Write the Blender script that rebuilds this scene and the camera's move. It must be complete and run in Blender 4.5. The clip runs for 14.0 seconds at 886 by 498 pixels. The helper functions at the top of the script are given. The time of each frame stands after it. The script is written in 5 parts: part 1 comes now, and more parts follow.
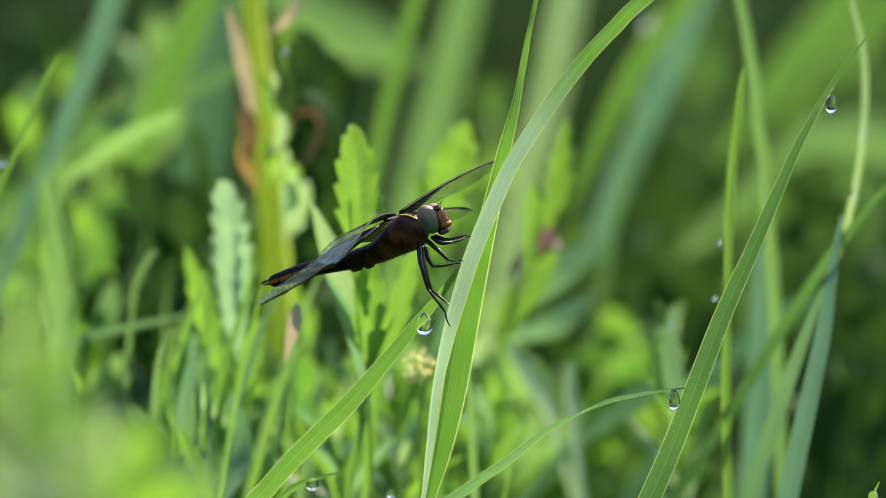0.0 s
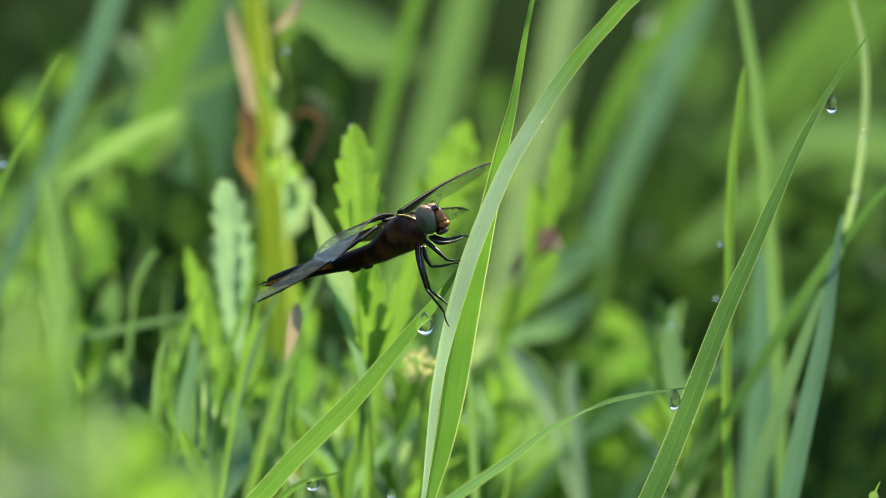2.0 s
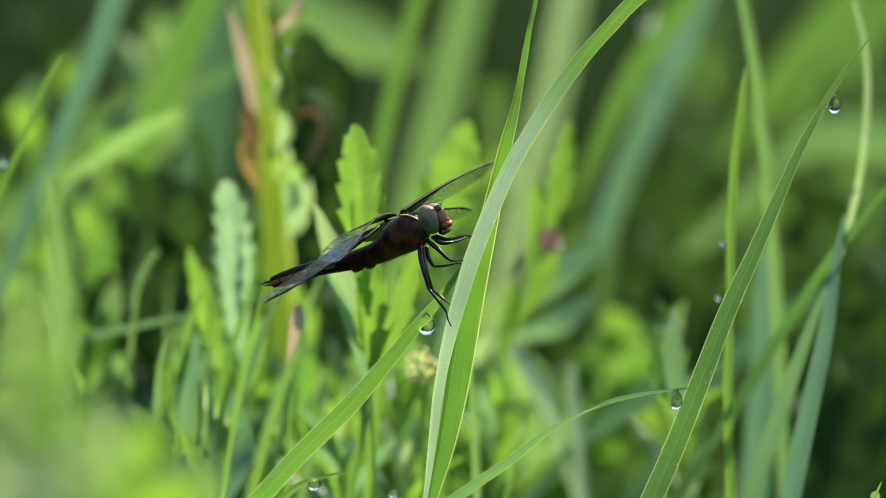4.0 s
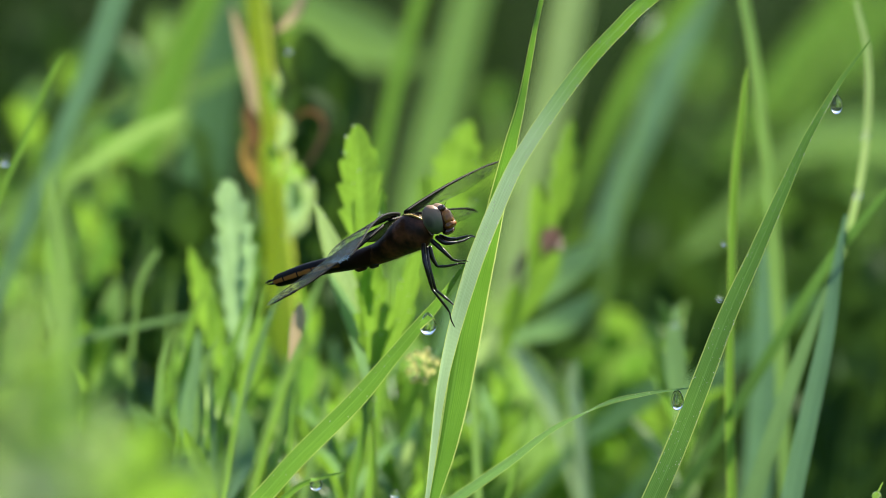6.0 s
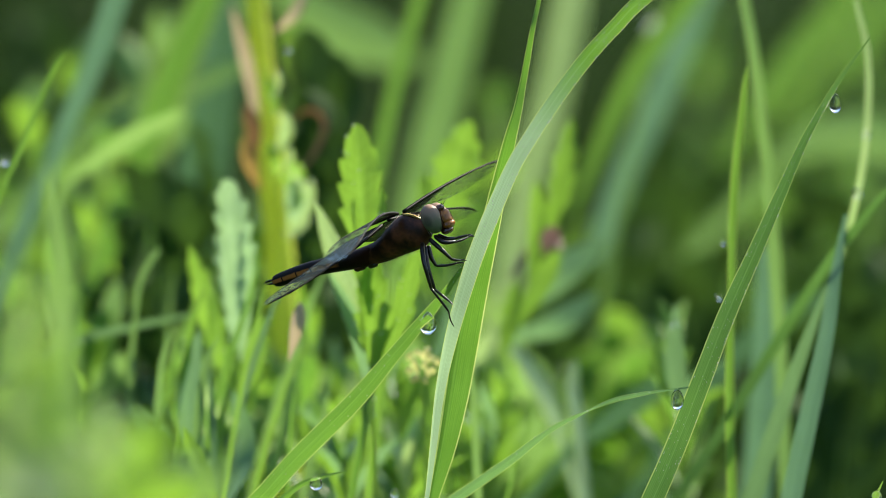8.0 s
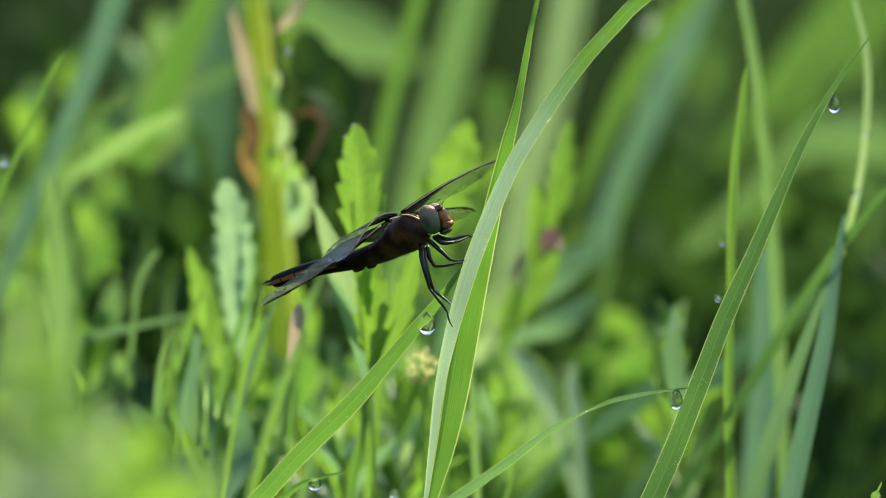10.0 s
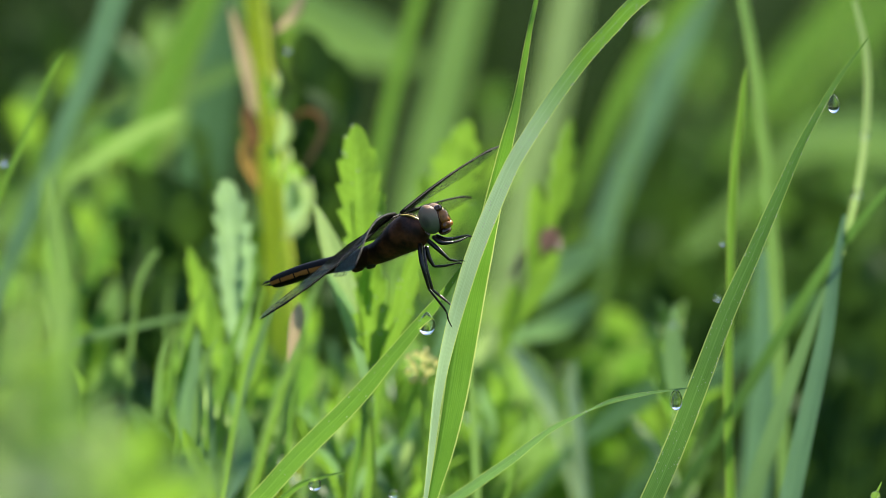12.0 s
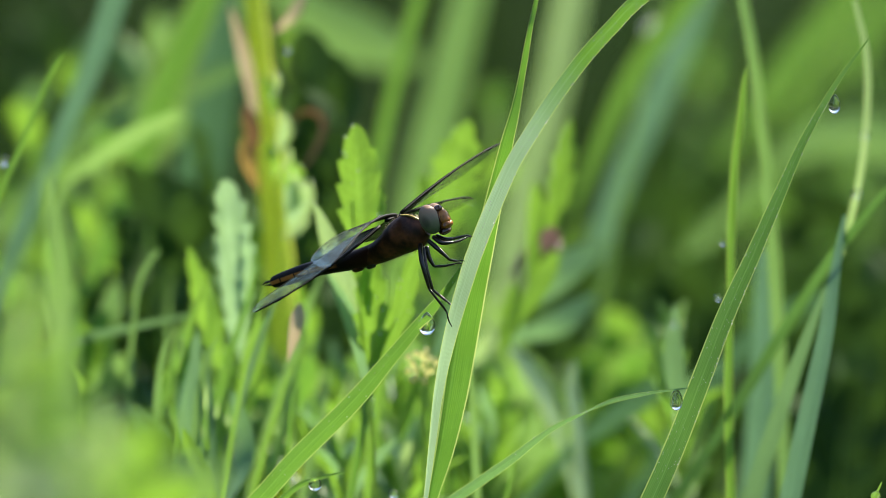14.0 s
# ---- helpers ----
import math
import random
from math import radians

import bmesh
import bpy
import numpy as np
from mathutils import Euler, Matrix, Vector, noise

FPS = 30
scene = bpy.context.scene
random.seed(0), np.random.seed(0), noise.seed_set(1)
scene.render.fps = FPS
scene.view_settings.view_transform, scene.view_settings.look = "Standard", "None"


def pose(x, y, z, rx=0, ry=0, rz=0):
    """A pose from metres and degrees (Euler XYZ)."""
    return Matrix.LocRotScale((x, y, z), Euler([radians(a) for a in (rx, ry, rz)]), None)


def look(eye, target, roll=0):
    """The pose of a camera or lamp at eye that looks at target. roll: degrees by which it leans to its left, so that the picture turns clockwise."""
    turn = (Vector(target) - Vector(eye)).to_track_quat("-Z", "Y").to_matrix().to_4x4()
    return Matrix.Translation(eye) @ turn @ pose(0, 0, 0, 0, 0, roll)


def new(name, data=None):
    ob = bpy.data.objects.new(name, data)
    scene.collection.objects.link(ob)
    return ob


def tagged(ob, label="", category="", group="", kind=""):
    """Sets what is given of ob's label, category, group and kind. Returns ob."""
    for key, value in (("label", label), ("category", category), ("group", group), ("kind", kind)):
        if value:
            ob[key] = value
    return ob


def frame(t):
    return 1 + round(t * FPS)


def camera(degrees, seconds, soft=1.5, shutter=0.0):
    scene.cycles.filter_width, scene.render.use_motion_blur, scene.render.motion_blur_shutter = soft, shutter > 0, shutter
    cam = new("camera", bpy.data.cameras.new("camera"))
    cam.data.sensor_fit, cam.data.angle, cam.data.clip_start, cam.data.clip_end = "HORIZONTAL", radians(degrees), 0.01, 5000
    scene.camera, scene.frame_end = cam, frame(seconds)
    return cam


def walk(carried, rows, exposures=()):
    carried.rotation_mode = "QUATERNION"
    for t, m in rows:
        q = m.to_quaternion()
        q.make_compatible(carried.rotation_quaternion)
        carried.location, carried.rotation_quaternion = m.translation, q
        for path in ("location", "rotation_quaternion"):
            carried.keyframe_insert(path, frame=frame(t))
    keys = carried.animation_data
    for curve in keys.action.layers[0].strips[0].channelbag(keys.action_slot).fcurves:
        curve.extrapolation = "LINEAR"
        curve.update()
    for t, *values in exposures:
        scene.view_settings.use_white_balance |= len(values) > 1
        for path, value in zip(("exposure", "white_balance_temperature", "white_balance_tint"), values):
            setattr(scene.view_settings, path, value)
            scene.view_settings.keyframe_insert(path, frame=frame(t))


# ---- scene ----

# ---------------------------------------------------------------- camera
TILT = radians(8.0)                     # the lens looks slightly down into the meadow
AHEAD = Vector((0, math.cos(TILT), -math.sin(TILT)))
RIGHT = Vector((1, 0, 0))
UP = Vector((0, math.sin(TILT), math.cos(TILT)))
PERCH = Vector((0, 0, 0.5))             # middle of the view at the perch, half a metre above the ground
REACH = 1.5                             # metres from the lens to the perch
EYE = PERCH - AHEAD * REACH
UNIT = 0.00011                          # one grid unit at the perch is 0.11 mm

cam = camera(6.58, 14.0, soft=0.8, shutter=0.5)
cam.data.dof.use_dof = True
cam.data.dof.focus_distance = 1.5
cam.data.dof.aperture_fstop = 14.5
cam.data.dof.aperture_blades = 0

# slow drift of the tripod head: grid units that the view creeps sideways and up
DRIFT = [(0, 0, 0), (0.5, 1.5, 0), (1, 1.7, 0), (1.5, 1.0, 0), (2, 1.0, 0), (2.5, 2.0, 0), (3, 2.5, 0),
         (4.2, 4.4, 0), (5.5, 6.0, 0), (6, 6.4, 0), (6.5, 6.0, -0.8), (7, 6.4, -1), (7.5, 6.0, -1.2),
         (8, 6.4, -1.0), (9.2, 5.4, -0.5), (10.5, 4.5, 0), (11, 4.4, 0), (11.5, 4.3, 0), (12.5, 4.4, 0), (14, 4.6, 0)]
walk(cam, [(t, look(EYE, PERCH - RIGHT * (a * UNIT) + UP * (b * UNIT))) for t, a, b in DRIFT],
     exposures=[(0, 1.24), (3, 1.19), (7, 1.20), (11, 1.14), (14, 1.24)])

# ---------------------------------------------------------------- light
SUN_AZ, SUN_EL = radians(45.0), radians(41.0)   # azimuth from straight behind the perch, towards the right
world = bpy.data.worlds.new("sky")
scene.world = world
world.use_nodes = True
wn = world.node_tree.nodes
sky = wn.new("ShaderNodeTexSky")
sky.sky_type = "NISHITA"
sky.sun_disc = False
sky.sun_elevation = SUN_EL
sky.sun_rotation = SUN_AZ
world.node_tree.links.new(sky.outputs["Color"], wn["Background"].inputs["Color"])
wn["Background"].inputs["Strength"].default_value = 0.115
sun = new("sun", bpy.data.lights.new("sun", "SUN"))
sun.data.energy = 5.0
sun.data.angle = radians(0.53)
sun.data.color = (1.0, 0.93, 0.78)
SUN_DIR = Vector((math.sin(SUN_AZ) * math.cos(SUN_EL), math.cos(SUN_AZ) * math.cos(SUN_EL), math.sin(SUN_EL)))
sun.matrix_world = look(SUN_DIR * 5, (0, 0, 0))


# ---------------------------------------------------------------- materials
def mat_base(name):
    m = bpy.data.materials.new(name)
    m.use_nodes = True
    nt = m.node_tree
    b = nt.nodes["Principled BSDF"]
    return m, nt, b


def link(nt, a, b):
    nt.links.new(a, b)


def math_node(nt, op, a, b=None, clamp=False):
    n = nt.nodes.new("ShaderNodeMath")
    n.operation, n.use_clamp = op, clamp
    for k, v in ((0, a), (1, b)):
        if v is None:
            continue
        if isinstance(v, (int, float)):
            n.inputs[k].default_value = v
        else:
            link(nt, v, n.inputs[k])
    return n.outputs[0]


def mix_col(nt, fac, a, b, mode="MIX"):
    n = nt.nodes.new("ShaderNodeMix")
    n.data_type, n.blend_type = "RGBA", mode
    for sock, v in ((n.inputs[0], fac), (n.inputs[6], a), (n.inputs[7], b)):
        if isinstance(v, (int, float)):
            sock.default_value = v
        elif isinstance(v, tuple):
            sock.default_value = (*v, 1)
        else:
            link(nt, v, sock)
    return n.outputs[2]


def noise_node(nt, scale, detail=2, vec=None, rough=0.5):
    n = nt.nodes.new("ShaderNodeTexNoise")
    n.inputs["Scale"].default_value = scale
    n.inputs["Detail"].default_value = detail
    n.inputs["Roughness"].default_value = rough
    if vec is not None:
        link(nt, vec, n.inputs["Vector"])
    return n.outputs[0]


def ramp(nt, fac, stops):
    n = nt.nodes.new("ShaderNodeValToRGB")
    while len(n.color_ramp.elements) < len(stops):
        n.color_ramp.elements.new(0.5)
    for e, (p, c) in zip(n.color_ramp.elements, stops):
        e.position, e.color = p, (*c, 1)
    link(nt, fac, n.inputs[0])
    return n.outputs[0]


def leaf_material(name, low, high, glow, rough=0.38, through_share=0.45, veins=46.0, rib=0.35, margin=0.0, island=0.0, spec=0.38, side_veins=0.0, sheen_fade=None, rib_at=0.5):
    """A living leaf: low and high are the two greens that it wavers between, glow the colour of light that comes through it."""
    low, high, glow = [(c[0] * 0.98, c[1] * 0.97, c[2] * 1.0 + 0.002) for c in (low, high, glow)]
    m, nt, b = mat_base(name)
    uv = nt.nodes.new("ShaderNodeUVMap").outputs[0]
    sep = nt.nodes.new("ShaderNodeSeparateXYZ")
    link(nt, uv, sep.inputs[0])
    u, v = sep.outputs[0], sep.outputs[1]
    com = nt.nodes.new("ShaderNodeCombineXYZ")
    link(nt, math_node(nt, "MULTIPLY", u, veins), com.inputs[0])
    link(nt, math_node(nt, "MULTIPLY", v, 90.0), com.inputs[1])
    fine = noise_node(nt, 1.0, 2, com.outputs[0])
    geo = nt.nodes.new("ShaderNodeNewGeometry")
    tex = nt.nodes.new("ShaderNodeTexCoord").outputs["Object"]
    patch = noise_node(nt, 95.0, 3, tex)
    wide = noise_node(nt, 22.0, 2, tex)
    f = math_node(nt, "ADD", math_node(nt, "MULTIPLY", fine, 0.75), math_node(nt, "MULTIPLY", patch, 0.3))
    f = math_node(nt, "ADD", f, math_node(nt, "MULTIPLY", wide, 0.3))
    if island:
        r = math_node(nt, "SUBTRACT", geo.outputs["Random Per Island"], 0.5)
        f = math_node(nt, "ADD", f, math_node(nt, "MULTIPLY", r, island))
    f = math_node(nt, "MULTIPLY", math_node(nt, "SUBTRACT", f, 0.46), 2.6, True)
    col = mix_col(nt, f, low, high)
    # runs from the pale painted sky sheen to the second pair of greens
    if sheen_fade:
        along = math_node(nt, "MULTIPLY", math_node(nt, "SUBTRACT", v, 0.007), 1 / sheen_fade[0], True)
        col = mix_col(nt, along, col, mix_col(nt, f, sheen_fade[1], sheen_fade[2]))
        glow = mix_col(nt, along, glow, sheen_fade[3])
    mid = math_node(nt, "ABSOLUTE", math_node(nt, "SUBTRACT", u, 0.5))
    pale = tuple(min(1, c * 1.5 + 0.03) for c in high)
    off = math_node(nt, "ABSOLUTE", math_node(nt, "SUBTRACT", u, rib_at))
    ribf = math_node(nt, "MULTIPLY", math_node(nt, "SUBTRACT", 1.0, math_node(nt, "MULTIPLY", off, 22.0), True), rib)
    col = mix_col(nt, ribf, col, pale)
    relief = math_node(nt, "ADD", fine, math_node(nt, "MULTIPLY", ribf, -0.5))
    if veins >= 40:
        run = math_node(nt, "FRACT", math_node(nt, "ADD", math_node(nt, "MULTIPLY", u, 13.0), math_node(nt, "MULTIPLY", wide, 0.4)))
        line = math_node(nt, "MULTIPLY", math_node(nt, "SUBTRACT", 0.17, math_node(nt, "ABSOLUTE", math_node(nt, "SUBTRACT", run, 0.5))), 7.0, True)
        line = math_node(nt, "MULTIPLY", line, math_node(nt, "MULTIPLY", patch, 1.2))
        col = mix_col(nt, math_node(nt, "MULTIPLY", line, 0.62), col, pale)
        relief = math_node(nt, "ADD", relief, math_node(nt, "MULTIPLY", line, 1.6))
    if side_veins:
        run = math_node(nt, "FRACT", math_node(nt, "SUBTRACT", math_node(nt, "MULTIPLY", v, 420.0), math_node(nt, "MULTIPLY", mid, 3.0)))
        line = math_node(nt, "MULTIPLY", math_node(nt, "SUBTRACT", 0.16, math_node(nt, "ABSOLUTE", math_node(nt, "SUBTRACT", run, 0.5))), 6.0, True)
        col = mix_col(nt, math_node(nt, "MULTIPLY", line, side_veins), col, pale)
        relief = math_node(nt, "ADD", relief, math_node(nt, "MULTIPLY", line, -0.4))
    edge = 0.0
    if margin:
        mf = math_node(nt, "MULTIPLY", math_node(nt, "MULTIPLY", math_node(nt, "SUBTRACT", mid, 0.445), 40.0, True), margin)
        col = mix_col(nt, mf, col, (0.55, 0.66, 0.2))
        edge = mf
    link(nt, col, b.inputs["Base Color"])
    rgh = math_node(nt, "ADD", math_node(nt, "MULTIPLY", patch, 0.25), rough - 0.12)
    link(nt, rgh, b.inputs["Roughness"])
    b.inputs["Specular IOR Level"].default_value = spec
    bump = nt.nodes.new("ShaderNodeBump")
    bump.inputs["Strength"].default_value = 0.35
    bump.inputs["Distance"].default_value = 0.0002
    link(nt, relief, bump.inputs["Height"])
    link(nt, bump.outputs[0], b.inputs["Normal"])
    tr = nt.nodes.new("ShaderNodeBsdfTranslucent")
    lit = mix_col(nt, 0.75, col, glow if sheen_fade else mix_col(nt, f, tuple(c * 0.75 for c in glow), glow))
    link(nt, mix_col(nt, edge, lit, (0.62, 0.74, 0.22)), tr.inputs["Color"])
    ms = nt.nodes.new("ShaderNodeMixShader")
    ms.inputs[0].default_value = through_share
    link(nt, b.outputs[0], ms.inputs[1])
    link(nt, tr.outputs[0], ms.inputs[2])
    link(nt, ms.outputs[0], nt.nodes["Material Output"].inputs["Surface"])
    return m


GRASS_PALE = leaf_material("grass_pale", (0.23, 0.37, 0.23), (0.46, 0.61, 0.43), (0.38, 0.60, 0.25), 0.33, 0.45, 60, 0.25, 0.9)
# sky sheen painted pale on the lower blade, giving way to green above
GRASS_ARCH = leaf_material("grass_arch", (0.23, 0.37, 0.23), (0.46, 0.61, 0.43), (0.34, 0.54, 0.22), 0.33, 0.45, 60, 0.25, 0.9,
                           sheen_fade=(0.020, (0.065, 0.20, 0.015), (0.15, 0.34, 0.04), (0.24, 0.52, 0.03)))
GRASS_BRIGHT = leaf_material("grass_bright", (0.12, 0.27, 0.025), (0.225, 0.41, 0.06), (0.28, 0.55, 0.05), 0.4, 0.48, 50, 0.5, 0.7)
GRASS_MID = leaf_material("grass_mid", (0.07, 0.18, 0.03), (0.14, 0.29, 0.05), (0.22, 0.48, 0.04), 0.36, 0.42, 44, 0.5, 0.5)
GRASS_BROAD = leaf_material("grass_broad", (0.065, 0.165, 0.03), (0.14, 0.285, 0.06), (0.14, 0.32, 0.05), 0.40, 0.38, 44, 0.6, 0.6)
GRASS_BLUE = leaf_material("grass_blue", (0.10, 0.21, 0.12), (0.20, 0.34, 0.21), (0.20, 0.42, 0.16), 0.36, 0.35, 40, 0.3)
GRASS_SOFT = leaf_material("grass_soft", (0.14, 0.28, 0.07), (0.24, 0.41, 0.125), (0.28, 0.50, 0.10), 0.36, 0.38, 40, 0.3)
GRASS_TIP = leaf_material("grass_tip", (0.10, 0.23, 0.09), (0.20, 0.36, 0.15), (0.20, 0.42, 0.08), 0.34, 0.32, 44, 0.5, 0.6)
GRASS_SAGE = leaf_material("grass_sage", (0.12, 0.24, 0.09), (0.21, 0.36, 0.15), (0.20, 0.38, 0.12), 0.4, 0.3, 44, 0.3)
GRASS_FOLD = leaf_material("grass_fold", (0.075, 0.20, 0.018), (0.16, 0.33, 0.045), (0.17, 0.40, 0.03), 0.4, 0.42, 50, 0.6, 1.0, rib_at=0.75)
# darker copy of the mid grass, the slanting blade's shade in its colour
GRASS_PAINTED_SHADE = leaf_material("grass_painted_shade", (0.045, 0.12, 0.03), (0.09, 0.19, 0.05), (0.11, 0.25, 0.04), 0.4, 0.35, 44, 0.3)
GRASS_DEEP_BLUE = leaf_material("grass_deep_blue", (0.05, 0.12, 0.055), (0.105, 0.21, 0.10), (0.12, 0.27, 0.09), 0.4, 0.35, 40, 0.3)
HERB = leaf_material("herb_leaf", (0.10, 0.25, 0.02), (0.20, 0.38, 0.05), (0.26, 0.48, 0.04), 0.42, 0.48, 12, 0.7, side_veins=0.35)
HERB_PALE = leaf_material("herb_leaf_pale", (0.20, 0.36, 0.12), (0.42, 0.56, 0.28), (0.42, 0.62, 0.16), 0.42, 0.42, 12, 0.5, side_veins=0.35)
HERB_DEWY = leaf_material("herb_leaf_dewy", (0.22, 0.39, 0.18), (0.46, 0.62, 0.40), (0.34, 0.58, 0.18), 0.36, 0.4, 12, 0.5, side_veins=0.35)
HERB_BLUE = leaf_material("herb_leaf_blue", (0.12, 0.26, 0.12), (0.22, 0.38, 0.19), (0.27, 0.5, 0.15), 0.4, 0.4, 12, 0.5, side_veins=0.35)
# greens far below living grass: the meadow's shade is put into the colour
MEADOW_PAINTED_DARK = leaf_material("meadow_grass", (0.007, 0.020, 0.004), (0.032, 0.072, 0.011), (0.04, 0.09, 0.008), 0.75, 0.25, 20, 0.3, 0, 0.9, 0.12)
DRY_DARK = leaf_material("dry_leaf_dark", (0.07, 0.04, 0.02), (0.20, 0.13, 0.06), (0.25, 0.14, 0.05), 0.6, 0.3, 14, 0.2)
DRY_ORANGE = leaf_material("dry_leaf_orange", (0.24, 0.15, 0.04), (0.46, 0.30, 0.09), (0.5, 0.32, 0.08), 0.6, 0.35, 14, 0.2)
BUD = leaf_material("withered_bud", (0.15, 0.08, 0.07), (0.32, 0.2, 0.17), (0.34, 0.2, 0.15), 0.6, 0.3, 14, 0.2)
DRY = leaf_material("dry_leaf", (0.38, 0.30, 0.17), (0.62, 0.52, 0.34), (0.6, 0.48, 0.26), 0.6, 0.35, 14, 0.3)
STEM_YELLOW = leaf_material("stem_yellow", (0.50, 0.64, 0.06), (0.66, 0.78, 0.14), (0.75, 0.85, 0.12), 0.45, 0.5, 20, 0.0)
STEM_GREEN = leaf_material("stem_green", (0.20, 0.36, 0.05), (0.32, 0.5, 0.10), (0.4, 0.6, 0.08), 0.45, 0.4, 20, 0.0)
FOLIAGE = leaf_material("tree_foliage", (0.03, 0.07, 0.015), (0.07, 0.14, 0.03), (0.10, 0.20, 0.03), 0.55, 0.3, 10, 0.2, island=0.8, spec=0.25)
# herb green darkened by painted shade, for gaps between the lit herbs
PAINTED_SHADE_LEAF = leaf_material("painted_shade_leaf", (0.017, 0.046, 0.009), (0.058, 0.125, 0.022), (0.075, 0.16, 0.018), 0.7, 0.2, 16, 0.3, spec=0.15)
PETAL = leaf_material("petal", (0.60, 0.60, 0.16), (0.82, 0.78, 0.36), (0.8, 0.8, 0.3), 0.5, 0.5, 8, 0.0)


def water_material(name, rough):
    m, nt, b = mat_base(name)
    b.inputs["Base Color"].default_value = (1, 1, 1, 1)
    b.inputs["Roughness"].default_value = rough
    b.inputs["IOR"].default_value = 1.333
    b.inputs["Transmission Weight"].default_value = 1.0
    return m


WATER = water_material("water", 0.05)
DEW_SOFT = water_material("dew_soft", 0.09)
# whitish, half opaque dew: glint and sparkle are put into its colour
DEW_PAINTED_GLINT = water_material("dew_painted_glint", 0.2)
DEW_PAINTED_GLINT.node_tree.nodes["Principled BSDF"].inputs["Base Color"].default_value = (0.93, 0.96, 0.9, 1)
DEW_PAINTED_GLINT.node_tree.nodes["Principled BSDF"].inputs["Transmission Weight"].default_value = 0.55


def soil_material():
    m, nt, b = mat_base("soil")
    tex = nt.nodes.new("ShaderNodeTexCoord").outputs["Object"]
    n1, n2 = noise_node(nt, 3.0, 4, tex), noise_node(nt, 60.0, 3, tex)
    f = math_node(nt, "ADD", math_node(nt, "MULTIPLY", n1, 0.6), math_node(nt, "MULTIPLY", n2, 0.4))
    link(nt, ramp(nt, f, [(0.35, (0.008, 0.018, 0.004)), (0.5, (0.014, 0.035, 0.007)), (0.65, (0.025, 0.06, 0.012))]), b.inputs["Base Color"])
    b.inputs["Roughness"].default_value = 0.95
    b.inputs["Specular IOR Level"].default_value = 0.1
    bump = nt.nodes.new("ShaderNodeBump")
    bump.inputs["Strength"].default_value = 0.6
    bump.inputs["Distance"].default_value = 0.01
    link(nt, n2, bump.inputs["Height"])
    link(nt, bump.outputs[0], b.inputs["Normal"])
    return m


SOIL = soil_material()


# ---------------------------------------------------------------- helpers
def site(x, y, d=0.0):
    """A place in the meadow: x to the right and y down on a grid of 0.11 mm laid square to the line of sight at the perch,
    widening with distance; d: millimetres beyond the perch."""
    k = (REACH + d / 1000) / REACH
    return EYE + AHEAD * (REACH + d / 1000) + RIGHT * ((x - 784) * UNIT * k) + UP * ((441 - y) * UNIT * k)


def spline(pts, n):
    """n + 1 points on a Catmull-Rom curve through pts (Vectors of any size)."""
    p = [np.array(q, float) for q in pts]
    p = [2 * p[0] - p[1]] + p + [2 * p[-1] - p[-2]]
    out = []
    for i in range(n + 1):
        f = i / n * (len(pts) - 1)
        k = min(int(f), len(pts) - 2)
        t = f - k
        a, b, c, d = p[k:k + 4]
        out.append(0.5 * (2 * b + (c - a) * t + (2 * a - 5 * b + 4 * c - d) * t * t + (3 * b - a - 3 * c + d) * t ** 3))
    return out


def mesh_object(name, verts, faces, material, uvs=None, parent=None, label="", smooth=True):
    me = bpy.data.meshes.new(name)
    me.from_pydata([tuple(v) for v in verts], [], faces)
    if uvs is not None:
        lay = me.uv_layers.new(name="UVMap")
        idx = np.empty(len(me.loops), np.int32)
        me.loops.foreach_get("vertex_index", idx)
        lay.data.foreach_set("uv", np.asarray(uvs, np.float32)[idx].ravel())
    if smooth:
        me.polygons.foreach_set("use_smooth", [True] * len(me.polygons))
    me.materials.append(material)
    me.update()
    ob = new(name, me)
    if parent:
        ob.parent = parent
    if label:
        ob["label"] = label
    return ob


def part(name, bm, material, parent, label=""):
    me = bpy.data.meshes.new(name)
    bm.to_mesh(me)
    bm.free()
    me.polygons.foreach_set("use_smooth", [True] * len(me.polygons))
    me.materials.append(material)
    ob = new(name, me)
    ob.parent = parent
    if label:
        ob["label"] = label
    return ob


def strip(path, widths, face, twist, fold, across=7, teeth=0, wave=0.0, seed=0, crease=0.0):
    """A leaf surface along a path: returns vertices, faces and uvs. face and twist: degrees by which it turns about its own line."""
    n = len(path)
    P = [Vector(p) for p in path]
    verts, faces, uvs = [], [], []
    run = 0.0
    for i in range(n):
        t = (P[min(i + 1, n - 1)] - P[max(i - 1, 0)]).normalized()
        side = t.cross(AHEAD)
        side = side.normalized() if side.length > 1e-5 else RIGHT.copy()
        side = Matrix.Rotation(radians(face + twist * i / (n - 1)), 3, t) @ side
        nor = side.cross(t).normalized()
        w = widths[i]
        if i:
            run += (P[i] - P[i - 1]).length
        for k in range(across):
            s = k / (across - 1) * 2 - 1
            h = fold * abs(s - crease) * w + wave * w * math.sin(9.0 * i / n + s * 2 + seed)
            out = s * w
            if teeth:
                run_t = i / (n - 1) * teeth + (0.45 if s > 0 else 0.0)
                size = 0.7 + 0.6 * random.Random(seed * 131 + int(run_t) * 7 + (3 if s > 0 else 0)).random()
                out *= 1 + (0.42 * (run_t % 1.0) - 0.24) * size * abs(s) ** 4
                h += 0.16 * w * noise.noise(Vector((s * 1.6, run_t * 0.9, seed * 3.7)))
            verts.append(P[i] + side * out + nor * h)
            uvs.append((k / (across - 1), run))
    for i in range(n - 1):
        for k in range(across - 1):
            a = i * across + k
            faces.append((a, a + 1, a + 1 + across, a + across))
    return verts, faces, uvs


